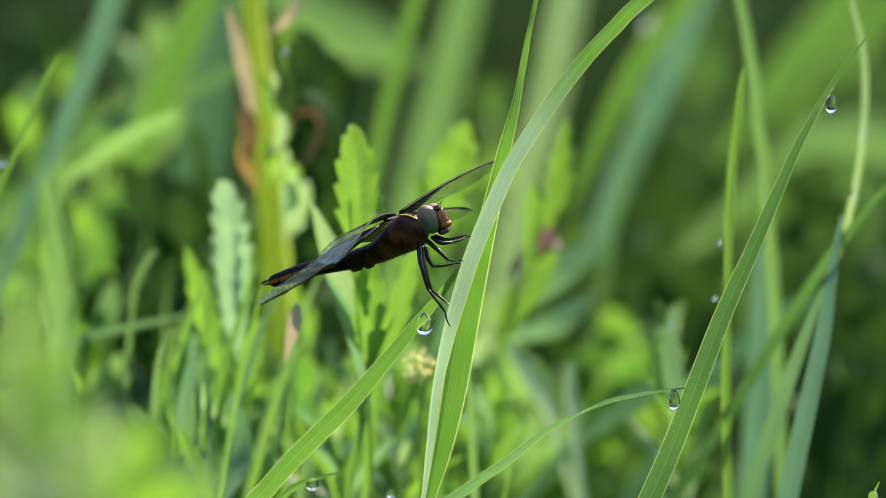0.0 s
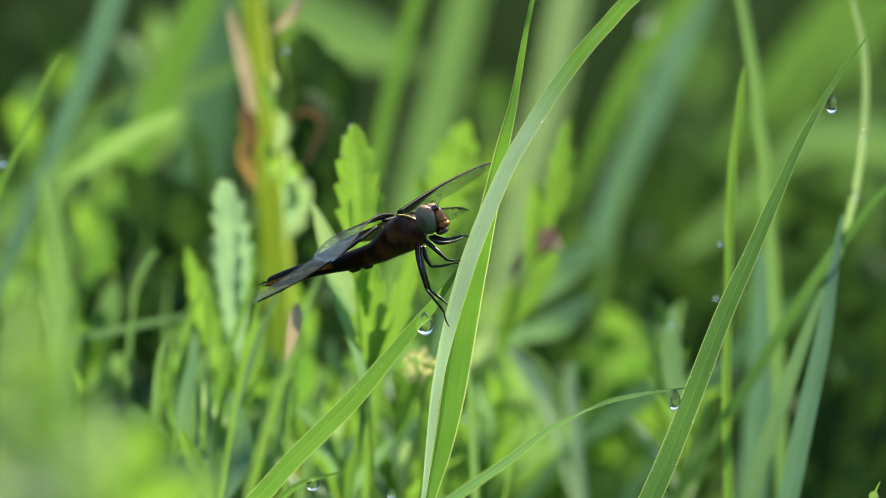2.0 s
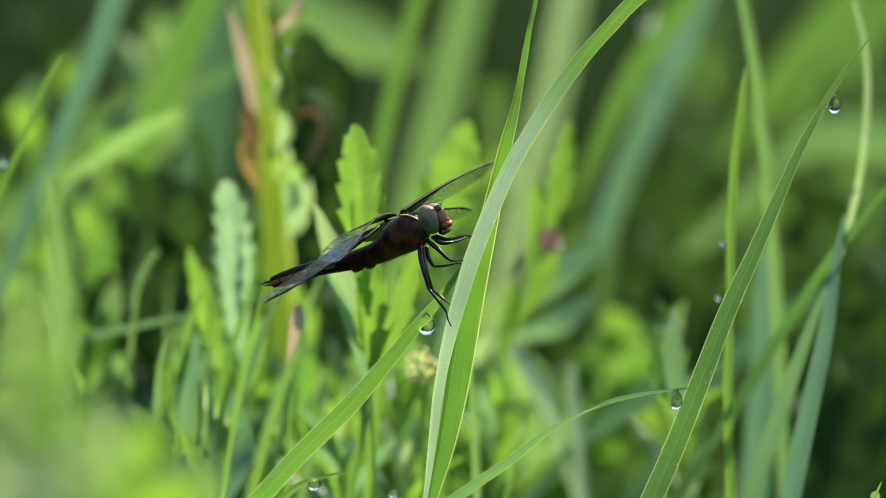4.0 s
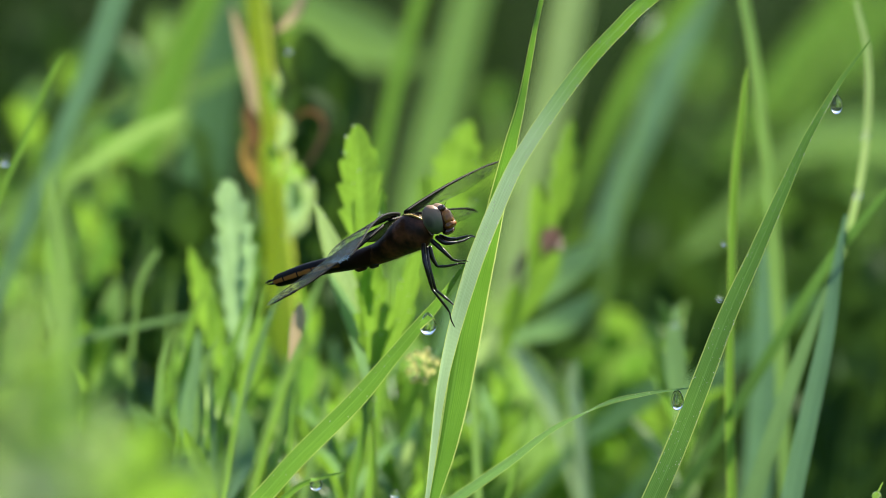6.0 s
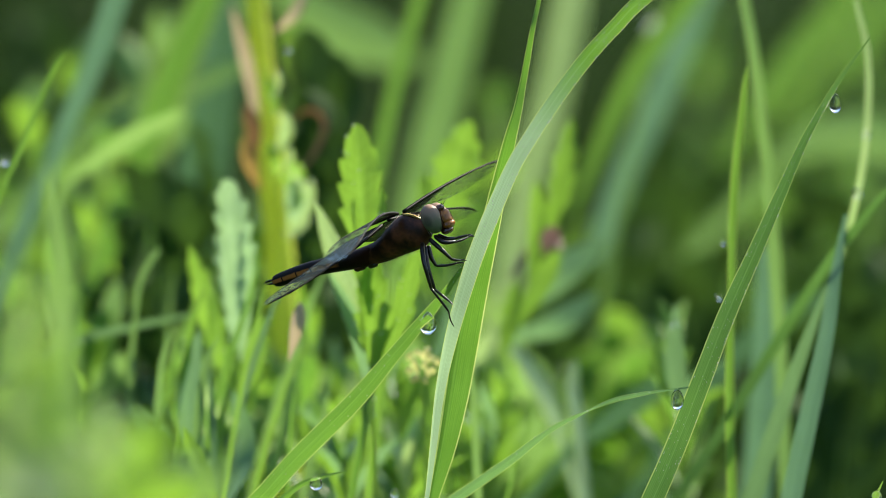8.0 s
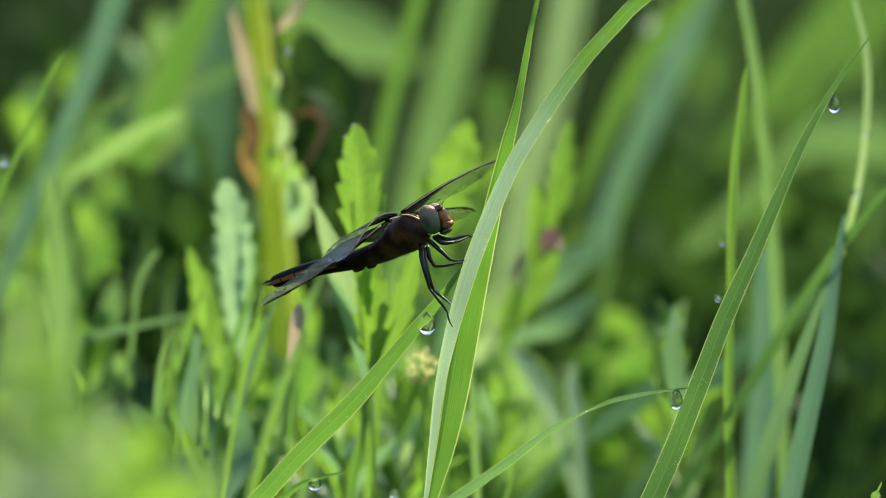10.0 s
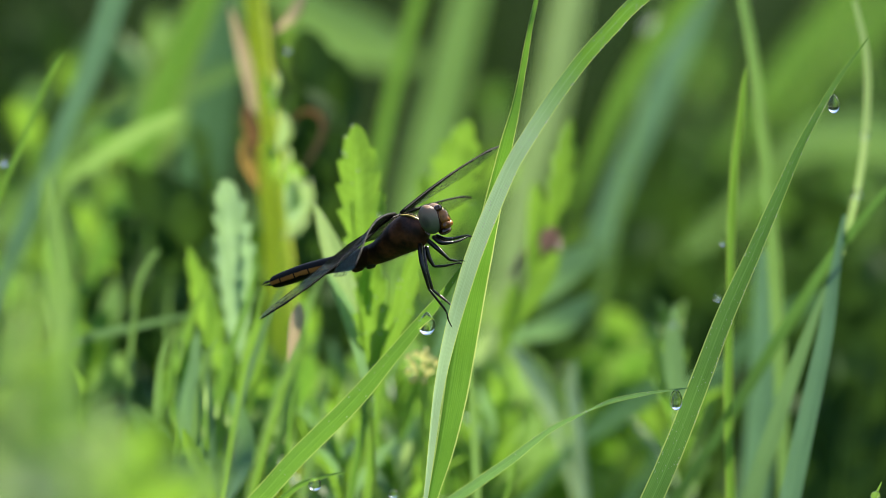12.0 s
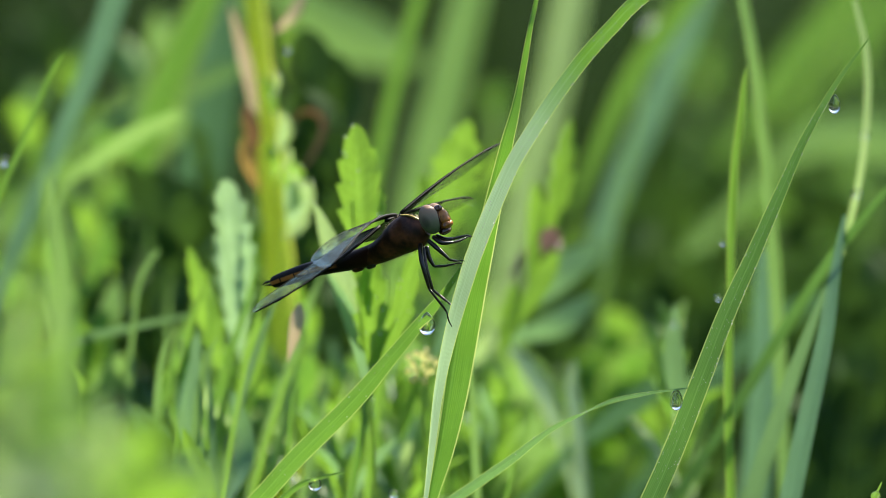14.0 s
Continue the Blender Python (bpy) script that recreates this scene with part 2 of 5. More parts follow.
def to_ground(p, t, slack=0.5):
    """Points from the ground up to p, which a stalk passes in direction t."""
    t = Vector(t).normalized()
    if t.z < 0.25:
        t = (t + Vector((0, 0, 0.6))).normalized()
    drop = p.z
    a = p - t * (drop * 0.35)
    a.z = p.z - drop * 0.35
    root = a - Vector((t.x, t.y, 0)) * (drop * 0.65 * slack * 0.5)
    root.z = -0.002
    return [root, (root + a) / 2 - Vector((t.x, t.y, 0)) * 0.01, a]


def blade(name, pts, widths, material, label="", face=0.0, twist=0.0, fold=0.22, rooted=True, n=36, category="grass blade",
          group="grass blades", parent=None, wave=0.0, seed=0, across=7, crease=0.0):
    """A grass blade through pts on the site grid, widths in grid units, down to its root in the ground."""
    P = [site(*p) for p in pts]
    W = [w * UNIT * (REACH + p[2] / 1000) / REACH / 2 for w, p in zip(widths, pts)]
    path = spline(P, n)
    ws = [max(float(w[0]), 0.00006) for w in spline([(w,) for w in W], n)]
    if rooted:
        low = to_ground(P[0], P[1] - P[0])
        lead = spline([*low, P[0]], 12)[:-1]
        path = lead + path
        ws = [W[0] * (0.75 + 0.25 * i / 12) for i in range(12)] + ws
    v, f, u = strip(path, ws, face, twist, fold, across=across, wave=wave, seed=seed, crease=crease)
    ob = mesh_object(name, v, f, material, u, parent, label if parent else "")
    if not parent:
        tagged(ob, label, category, group)
    return ob


def tube(path, radii, sides=8, closed=True):
    P = [Vector(p) for p in path]
    verts, faces, uvs = [], [], []
    run = 0
    ref = Vector((0.31, 0.77, 0.2)).normalized()
    for i, p in enumerate(P):
        t = (P[min(i + 1, len(P) - 1)] - P[max(i - 1, 0)]).normalized()
        a = t.cross(ref).normalized()
        b = t.cross(a)
        if i:
            run += (p - P[i - 1]).length
        for k in range(sides):
            q = 2 * math.pi * k / sides
            verts.append(p + (a * math.cos(q) + b * math.sin(q)) * radii[i])
            uvs.append((k / sides, run))
    for i in range(len(P) - 1):
        for k in range(sides):
            a, b = i * sides + k, i * sides + (k + 1) % sides
            faces.append((a, b, b + sides, a + sides))
    if closed:
        faces.append(tuple(range(sides))[::-1])
        faces.append(tuple(range((len(P) - 1) * sides, len(P) * sides)))
    return verts, faces, uvs


def stalk(name, pts, radius, material, parent, n=24, rooted=True, label="", taper=0.6):
    P = [site(*p) for p in pts]
    path = spline(P, n)
    if rooted:
        path = spline([*to_ground(P[0], P[1] - P[0]), P[0]], 8)[:-1] + path
    m = len(path)
    r = [radius * UNIT * (1 - (1 - taper) * i / (m - 1)) * (1 + 0.06 * math.sin(i * 1.7)) for i in range(m)]
    v, f, u = tube(path, r, 9)
    return mesh_object(name, v, f, material, u, parent, label)


def leaf(name, pts, width, material, parent, face=0.0, twist=0.0, fold=0.3, teeth=0, n=40, seed=0, label="", wave=0.05, peak=0.55, blunt=0.75):
    """A broad leaf along pts on the site grid; width in grid units at its widest."""
    P = [site(*p) for p in pts]
    d = pts[0][2]
    path = spline(P, n)
    half = width * UNIT * (REACH + d / 1000) / REACH / 2
    ws = []
    for i in range(n + 1):
        t = i / n
        e = math.log(0.5) / math.log(peak)
        ws.append(max(half * math.sin(math.pi * t ** e) ** blunt if 0 < t < 1 else 0, half * (0.16 if t < 0.3 else 0.03)))
    v, f, u = strip(path, ws, face, twist, fold, across=7, teeth=teeth, wave=wave, seed=seed)
    return mesh_object(name, v, f, material, u, parent, label)


def thing(name, label, category, group="", at=None):
    e = new(name)
    e.empty_display_size = 0.01
    if at is not None:
        e.location = at
    return tagged(e, label, category, group)


# ---------------------------------------------------------------- ground
def ground():
    n = 60
    verts, faces = [], []
    ax = [math.copysign(abs(s) ** 4 * 400 + abs(s) * 1.5, s) for s in np.linspace(-1, 1, n + 1)]
    for y in ax:
        for x in ax:
            z = 0.012 * noise.noise((x * 4, y * 4, 0)) - 0.012
            verts.append((x, y, z))
    for j in range(n):
        for i in range(n):
            a = j * (n + 1) + i
            faces.append((a, a + 1, a + n + 2, a + n + 1))
    tagged(mesh_object("ground", verts, faces, SOIL), "dark green mossy meadow soil under tall grass", "ground", kind="structure")


ground()


# ---------------------------------------------------------------- far meadow
def meadow(name, count, near, far, low, high, seed, material, spread=0.30, width=(0.002, 0.005), label="", thin=1.0):
    rnd = random.Random(seed)
    V, F, U = [], [], []
    made = 0
    while made < count:
        y = near + (far - near) * rnd.random() ** 0.8
        half = spread + 0.13 * (y + 1.5)
        x = rnd.uniform(-half, half)
        if noise.noise((x * 5 + seed, y * 2.2, 3.1)) < rnd.uniform(-0.55, 0.25) * thin:
            continue
        made += 1
        h = rnd.uniform(low, high)
        lean = Vector((rnd.gauss(0.12, 0.22), rnd.gauss(0, 0.2), 1)).normalized()
        bend = Vector((rnd.gauss(0.1, 0.3), rnd.gauss(-0.05, 0.3), 0))
        w = rnd.uniform(*width) / 2
        a = rnd.uniform(0, math.pi)
        sd = Vector((math.cos(a), math.sin(a), 0))
        b0 = len(V)
        m = 6
        for i in range(m + 1):
            t = i / m
            p = Vector((x, y, -0.01)) + lean * (h * t) + bend * (h * 0.5 * t * t) - Vector((0, 0, 0.25 * h * t ** 3))
            ww = w * (1 - t ** 2.2) + 0.0002
            V += [p - sd * ww, p + Vector((0, 0, -0.15 * ww)), p + sd * ww]
            U += [(0, t * h), (0.5, t * h), (1, t * h)]
        for i in range(m):
            for k in (0, 1):
                q = b0 + i * 3 + k
                F.append((q, q + 1, q + 4, q + 3))
    tagged(mesh_object(name, V, F, material, U), label, "grass", kind="stuff")


meadow("meadow_grass", 5200, 0.9, 5.0, 0.10, 0.34, 5, MEADOW_PAINTED_DARK, label="dense meadow grass, out of focus, with shade painted into its green")
meadow("far_meadow_grass", 5000, 5.0, 16.0, 0.2, 0.45, 8, MEADOW_PAINTED_DARK, spread=0.6, width=(0.006, 0.014), label="distant meadow grass with shade painted into its green")
meadow("undergrowth", 1500, -0.15, 0.9, 0.12, 0.36, 11, MEADOW_PAINTED_DARK, spread=0.12, label="short grass under the taller blades, with shade painted into its green")


def tall_grass(name, count, seed, label):
    """Unseen tall grass at both sides of the open lane in which the camera looks, added to cut low skylight."""
    rnd = random.Random(seed)
    V, F, U = [], [], []
    made = 0
    while made < count:
        a, r = rnd.uniform(0, 2 * math.pi), 0.32 + 2.6 * rnd.random()
        x, y = r * math.cos(a), r * math.sin(a)
        if abs(x) < 0.36 + 0.12 * abs(y):
            continue
        made += 1
        h = rnd.uniform(0.35, 0.72)
        lean = Vector((rnd.gauss(0.05, 0.16), rnd.gauss(0, 0.16), 1)).normalized()
        bend = Vector((rnd.gauss(0.05, 0.3), rnd.gauss(0, 0.3), 0))
        w = rnd.uniform(0.003, 0.008) / 2
        q = rnd.uniform(0, math.pi)
        sd = Vector((math.cos(q), math.sin(q), 0))
        b0, m = len(V), 6
        for i in range(m + 1):
            t = i / m
            p = Vector((x, y, -0.01)) + lean * (h * t) + bend * (h * 0.45 * t * t) - Vector((0, 0, 0.2 * h * t ** 3))
            ww = w * (1 - t ** 2.2) + 0.0002
            V += [p - sd * ww, p + Vector((0, 0, -0.15 * ww)), p + sd * ww]
            U += [(0, t * h), (0.5, t * h), (1, t * h)]
        for i in range(m):
            for k in (0, 1):
                z = b0 + i * 3 + k
                F.append((z, z + 1, z + 4, z + 3))
    tagged(mesh_object(name, V, F, MEADOW_PAINTED_DARK, U), label, "grass", kind="stuff")


tall_grass("tall_grass", 7000, 21, "unseen tall green meadow grass on both sides of the perch, added to cut skylight")


def far_woods(count, seed):
    """An unseen belt of trees round the meadow, added to hide low sky from the drops: tapered trunks and crowns of
    loose leaf sprays.
    """
    rnd = random.Random(seed)
    V, F, U = [], [], []
    for k in range(count):
        a, r = 2 * math.pi * (k + rnd.uniform(-0.4, 0.4)) / count, rnd.uniform(34, 48)
        foot, h = Vector((r * math.cos(a), r * math.sin(a), 0)), rnd.uniform(8, 13)
        v, f, u = tube([foot + Vector((0, 0, h * q)) for q in (-0.01, 0.3, 0.6, 0.9)], [0.28, 0.22, 0.14, 0.04], 6)
        b = len(V)
        V += v
        U += u
        F += [tuple(i + b for i in q) for q in f]
        for j in range(230):
            q = rnd.random()
            wide = h * 0.30 * math.sin(math.pi * min(1, 0.12 + q * 0.86)) ** 0.7
            d = Vector((rnd.gauss(0, 1), rnd.gauss(0, 1), rnd.gauss(0, 0.5))).normalized()
            p = foot + Vector((0, 0, h * (0.08 + 0.9 * q))) + d * wide * rnd.uniform(0.45, 1.1)
            e = Vector((rnd.gauss(0, 1), rnd.gauss(0, 1), rnd.gauss(0, 0.6))).normalized()
            g = e.cross(Vector((rnd.gauss(0, 1), rnd.gauss(0, 1), rnd.gauss(0, 1)))).normalized()
            m, n = rnd.uniform(0.5, 1.3), rnd.uniform(0.3, 0.7)
            b = len(V)
            V += [p - e * m, p - g * n, p + e * m + Vector((0, 0, -0.2)), p + g * n]
            U += [(0.5, 0), (0, 0.5), (0.5, 1), (1, 0.5)]
            F.append((b, b + 1, b + 2, b + 3))
    tagged(mesh_object("far_woods", V, F, FOLIAGE, U, smooth=False), "unseen belt of green leafy trees far round the meadow, added to hide low sky", "trees", kind="stuff")


far_woods(110, 33)


# ---------------------------------------------------------------- grass in focus
def settle(ob, origin, parent_origin=Vector()):
    """Gives a mesh built in world places its own origin, for turning about."""
    ob.data.transform(Matrix.Translation(-Vector(origin)))
    ob.location = Vector(origin) - Vector(parent_origin)
    return ob


A_FOOT = site(770, 1010, 0)
A_BEND = site(899, 300, 0)
arched = thing("grass_blade", "long arched pale green grass blade dotted with dew", "grass blade", "grass blades", A_FOOT)
A_LINE = [(745, 900, 4), (751, 865, 4), (760, 788, 3), (773, 685, 2), (795, 583, 0), (825, 480, 0), (839, 440, 0), (861, 385, 0), (899, 300, 0),
          (929, 250, 0.1), (962, 200, 0.3), (998, 150, 1), (1038, 100, 2), (1085, 50, 3), (1137, 0, 4), (1270, -95, 8), (1450, -150, 12)]
A_WIDE = [8, 9, 13, 18, 24, 28.5, 29, 29, 27, 27, 27, 26.5, 26, 25.5, 25, 18, 3]


def arched_blade():
    """The arched blade in two pieces that meet at the bend, where the upper one nods."""
    P = [site(*p) for p in A_LINE]
    path = spline([*to_ground(P[0], P[1] - P[0]), P[0]], 12)[:-1] + spline(P, 128)
    wide = [(w[0] * UNIT / 2) for w in spline([(w,) for w in A_WIDE], 128)]
    wide = [wide[0] * (0.75 + 0.25 * i / 12) for i in range(12)] + [max(float(w), 0.00006) for w in wide]
    across, bend = 9, 12 + 8 * 8
    v, f, u = strip(path, wide, -26, 18, 0.42, across=across, crease=0.5)
    u = [(a, b - u[bend * across][1]) for a, b in u]
    low, top = (bend + 1) * across, bend * across
    made = [mesh_object("lower_blade", v[:low], [q for q in f if max(q) < low], GRASS_ARCH, u[:low], arched)]
    made.append(mesh_object("upper_blade", v[top:], [tuple(k - top for k in q) for q in f if min(q) >= top], GRASS_ARCH, u[top:], arched))
    return [settle(ob, A_BEND, A_FOOT) for ob in made]


A_LOW, A_TOP = arched_blade()

bright = blade("grass_blade", [(757, 900, 16), (766, 865, 16), (784, 795, 16), (803, 700, 16), (820, 600, 16), (837, 510, 15), (851, 450, 14), (866, 385, 12), (881, 320, 11), (897, 250, 9), (910, 200, 9),
                               (920, 150, 10), (929, 100, 10), (938, 50, 10), (949, 0, 12), (985, -170, 14)],
               [16, 21, 33, 43, 47, 45, 40, 34, 29, 23, 17, 12.5, 11.5, 9, 8, 2], GRASS_FOLD, "upright yellow-green grass blade, sunlit, behind the arched blade", face=2, twist=-14, fold=-0.42, n=75, crease=0.5, across=9)
C = blade("grass_blade", [(1140, 905, 2), (1186, 800, 2), (1233, 680, 0), (1279, 560, 0), (1330, 446, 0), (1374, 345, 0), (1420, 243, 0), (1476, 145, 0), (1533, 66, 0)],
          [40, 38, 36, 33, 27, 22, 15, 9, 2], GRASS_BROAD, "broad ribbed mid-green grass blade tapering to a point", face=3, twist=6, fold=0.16, n=60)
D = blade("grass_blade", [(770, 905, 34), (806, 879, 30), (898, 815, 20), (935, 786, 15), (971, 760, 10), (1005, 742, 5), (1033, 729, 2), (1050, 721, 0), (1081, 709, -1), (1127, 699, -3), (1165, 693, -4), (1213, 687, -5)],
          [20, 19, 16, 13, 10, 7, 3.5, 5, 8, 7, 4, 2], GRASS_TIP, "small arching green grass blade with a dewdrop at its tip", face=-8, twist=6, fold=0.2, n=55)
E = blade("grass_blade", [(432, 905, 22), (466, 870, 20), (522, 808, 18), (620, 711, 14), (686, 634, 12), (740, 570, 11), (775, 528, 10), (800, 492, 9), (828, 450, 9)],
          [34, 34, 34, 33, 26, 21, 15, 9, 2], GRASS_MID, "broad slanting green grass blade leaning against the perch", face=-20, twist=15, fold=0.15, n=40)

# ---------------------------------------------------------------- grass behind
BACK = [
    # points, widths, material, face
    ([(1290, 900, 88), (1285, 700, 88), (1288, 520, 88), (1293, 340, 88), (1310, 170, 88), (1316, 120, 88)], [18, 17, 14, 17, 12, 3], "bright", 14),
    ([(1385, 900, 180), (1375, 620, 180), (1355, 330, 175), (1330, 110, 170), (1305, -30, 170), (1285, -120, 170)], [22, 24, 23, 20, 18, 7], "soft", 0),
    ([(1320, 900, 112), (1365, 760, 108), (1415, 620, 102), (1466, 488, 98)], [34, 30, 22, 6], "sage", -5),
    ([(1452, 530, 128), (1472, 475, 126), (1500, 390, 122), (1525, 260, 118), (1530, 110, 118), (1508, 0, 120)], [3, 11, 12, 13, 13, 9], "pale_yellow", -10),
    ([(1390, 900, 85), (1420, 760, 85), (1455, 600, 86), (1475, 470, 88), (1490, 380, 90)], [37, 35, 28, 18, 6], "blue", 0),
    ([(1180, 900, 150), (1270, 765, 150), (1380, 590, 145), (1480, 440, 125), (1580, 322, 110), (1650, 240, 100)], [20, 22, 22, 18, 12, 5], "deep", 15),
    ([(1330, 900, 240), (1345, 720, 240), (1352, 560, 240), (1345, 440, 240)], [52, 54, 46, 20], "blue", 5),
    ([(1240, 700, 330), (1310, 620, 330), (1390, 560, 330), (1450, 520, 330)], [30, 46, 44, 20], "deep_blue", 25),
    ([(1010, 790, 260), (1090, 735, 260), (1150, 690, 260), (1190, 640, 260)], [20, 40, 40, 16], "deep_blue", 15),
    ([(950, 800, 560), (1010, 560, 560), (1090, 330, 560), (1170, 150, 560), (1240, -20, 560), (1300, -160, 560)], [16, 26, 44, 52, 48, 20], "blue", -10),
    ([(880, 560, 600), (930, 330, 600), (975, 160, 600), (1010, -20, 600), (1040, -200, 600)], [50, 60, 64, 60, 40], "wide_pale", 10),
    ([(690, 560, 640), (735, 360, 640), (780, 180, 640), (830, -20, 640), (860, -160, 640)], [60, 70, 70, 60, 40], "soft", 0),
    ([(640, 420, 380), (672, 250, 380), (705, 110, 380), (745, -30, 380), (770, -120, 380)], [22, 26, 28, 26, 14], "mid", 0),
    ([(1000, 400, 450), (1040, 300, 450), (1120, 130, 450), (1230, -20, 450), (1300, -100, 450)], [6, 26, 42, 36, 20], "mid", 20),
    ([(-20, 580, 290), (38, 410, 290), (105, 240, 290), (160, 110, 290), (205, -20, 290), (230, -90, 290)], [22, 25, 32, 40, 42, 20], "blue", 0),
    ([(-10, 520, 240), (20, 430, 240), (60, 330, 240), (112, 225, 240)], [14, 18, 18, 6], "blue", 10),
    ([(130, 620, 380), (200, 400, 380), (280, 180, 380), (340, 40, 380), (390, -60, 380)], [50, 56, 60, 56, 30], "mid", 0),
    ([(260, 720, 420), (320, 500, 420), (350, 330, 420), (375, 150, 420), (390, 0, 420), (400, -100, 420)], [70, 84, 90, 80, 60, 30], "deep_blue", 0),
    ([(110, 330, 290), (160, 290, 280), (240, 240, 265), (318, 198, 250)], [8, 36, 44, 20], "soft", 45),
    ([(150, 230, 400), (260, 190, 400), (360, 140, 400), (440, 110, 400)], [20, 40, 44, 16], "soft", -20),
    ([(10, 310, 112), (56, 200, 112), (88, 125, 112), (107, 95, 112)], [9, 10, 9, 3], "mid", 0),
    ([(20, 660, 180), (130, 605, 180), (230, 580, 180), (345, 555, 180)], [14, 20, 18, 7], "sage", 40),
    ([(222, 720, 170), (229, 600, 170), (236, 525, 170), (249, 482, 170), (266, 454, 170), (277, 443, 170)], [9, 10, 10, 11, 12, 7], "soft", -15),
    ([(1290, 260, 900), (1370, 150, 900), (1460, 40, 900), (1540, -60, 900)], [24, 50, 60, 40], "mid", -10),
    ([(1440, 170, 1000), (1500, 90, 1000), (1570, 10, 1000), (1660, -80, 1000)], [20, 50, 60, 40], "mid", -15),
    ([(470, -40, 700), (560, 30, 700), (650, 75, 700), (740, 110, 700)], [40, 90, 90, 30], "soft", 0),
    ([(1380, 280, 700), (1460, 240, 700), (1560, 245, 700), (1640, 280, 700)], [30, 70, 80, 60], "soft", 0),
    ([(985, 770, 270), (966, 712, 265), (932, 655, 262), (893, 608, 260)], [16, 34, 34, 10], "pale", 20),
    ([(1022, 800, 240), (1016, 740, 240), (1008, 690, 240), (1012, 640, 240)], [20, 26, 24, 8], "pale", 20),
]
PALETTE = {"light": HERB_PALE, "soft": GRASS_SOFT, "bright": GRASS_BRIGHT, "pale": GRASS_PALE, "blue": GRASS_BLUE, "mid": GRASS_MID, "pale_yellow": HERB_PALE, "sage": GRASS_SAGE, "wide_pale": HERB_PALE, "deep": GRASS_PAINTED_SHADE, "deep_blue": GRASS_DEEP_BLUE}
WORDS = {"light": "pale yellowish green leaf blade lying across the meadow", "soft": "greyish green sunlit grass blade standing behind the perch", "bright": "yellow-green sunlit grass blade standing behind the perch", "pale": "pale green grass blade standing behind the perch",
         "blue": "bluish green grass blade standing behind the perch", "mid": "mid-green grass blade standing behind the perch",
         "wide_pale": "broad pale yellow-green grass blade far behind, out of focus", "sage": "soft sage green grass blade standing behind the perch", "pale_yellow": "thin pale yellow-green grass blade with clinging dewdrops", "deep": "grass blade slanting behind the perch, its shade painted dark green", "deep_blue": "dark bluish green grass blade farther behind the perch"}
for k, (pts, ws, c, fa) in enumerate(BACK):
    blade("grass_blade", pts, ws, PALETTE[c], WORDS[c], face=fa, fold=0.15, n=30, seed=k)


# ---------------------------------------------------------------- leafy herbs
def herb(x, top, d, seed, leaves=9, length=150, width=34, leafmats=(HERB,), stem=STEM_GREEN, lean=0.1, teeth=0, radius=5, low=940,
         label="leafy green herb with narrow toothed leaves", upright=0.75, spreadmost=60):
    rnd = random.Random(seed)
    P0, P1 = (x - lean * (low - top), low, d), (x, top + length * 0.3, d)
    mid = ((P0[0] + P1[0]) / 2 + rnd.uniform(-12, 12), (P0[1] + P1[1]) / 2, d)
    root = site(P0[0], low, d)
    e = thing("herb", label, "plant", "herbs")
    stalk("stem", [P0, mid, P1], radius, stem, e, rooted=True)
    for i in range(leaves):
        t = (i + 0.6 * rnd.random()) / leaves
        t = 1 - (1 - t) ** 1.2
        bx, by = P0[0] + (P1[0] - P0[0]) * t, P0[1] + (P1[1] - P0[1]) * t
        side = 1 if i % 2 else -1
        ang = side * rnd.uniform(10, spreadmost) * (1 - upright * t)
        ln = length * rnd.uniform(0.7, 1.15) * (0.65 + 0.35 * math.sin(math.pi * min(t + 0.2, 1)))
        dd = rnd.uniform(-0.10, 0.10) * ln
        ca, sa = math.cos(radians(ang)), math.sin(radians(ang))
        sag = rnd.uniform(-0.05, 0.22) * ln
        pts = [(bx, by, d), (bx + sa * ln * 0.45, by - ca * ln * 0.5, d + dd * 0.6), (bx + sa * ln + side * sag * 0.5, by - ca * ln + sag, d + dd)]
        leaf("leaf", pts, width * rnd.uniform(0.75, 1.2), rnd.choice(leafmats), e, face=rnd.uniform(-60, 35), twist=rnd.uniform(-30, 30),
             fold=rnd.uniform(0.25, 0.6), teeth=teeth, seed=seed * 31 + i, n=36 if teeth else 16)
    return e


# the toothed shoot behind the insect
shoot = thing("herb", "upright bright green herb shoot with deeply toothed leaves", "plant", "herbs")
stalk("stem", [(665, 950, 96), (652, 700, 94), (645, 470, 92), (638, 330, 92)], 4, STEM_GREEN, shoot)
leaf("leaf", [(648, 560, 90), (633, 370, 89), (624, 220, 89)], 80, HERB, shoot, face=-12, fold=0.3, teeth=7, n=84, seed=1, peak=0.58, blunt=0.6)
leaf("leaf", [(648, 480, 86), (664, 400, 84), (672, 335, 84)], 30, HERB, shoot, face=25, fold=0.3, teeth=5, n=40, seed=3)
leaf("leaf", [(652, 660, 92), (650, 560, 90), (655, 440, 88)], 60, HERB, shoot, face=-15, fold=0.3, teeth=5, n=40, seed=4)
leaf("leaf", [(655, 640, 94), (610, 520, 100), (552, 360, 106)], 52, HERB_PALE, shoot, face=-30, fold=0.12, n=24, seed=5, label="pale greyish green leaf")
leaf("leaf", [(657, 740, 94), (632, 610, 96), (575, 480, 98)], 40, HERB_BLUE, shoot, face=-38, fold=0.12, n=24, seed=6)
leaf("leaf", [(656, 700, 94), (700, 560, 92), (735, 430, 90)], 46, HERB, shoot, face=-25, fold=0.2, teeth=5, n=40, seed=7)


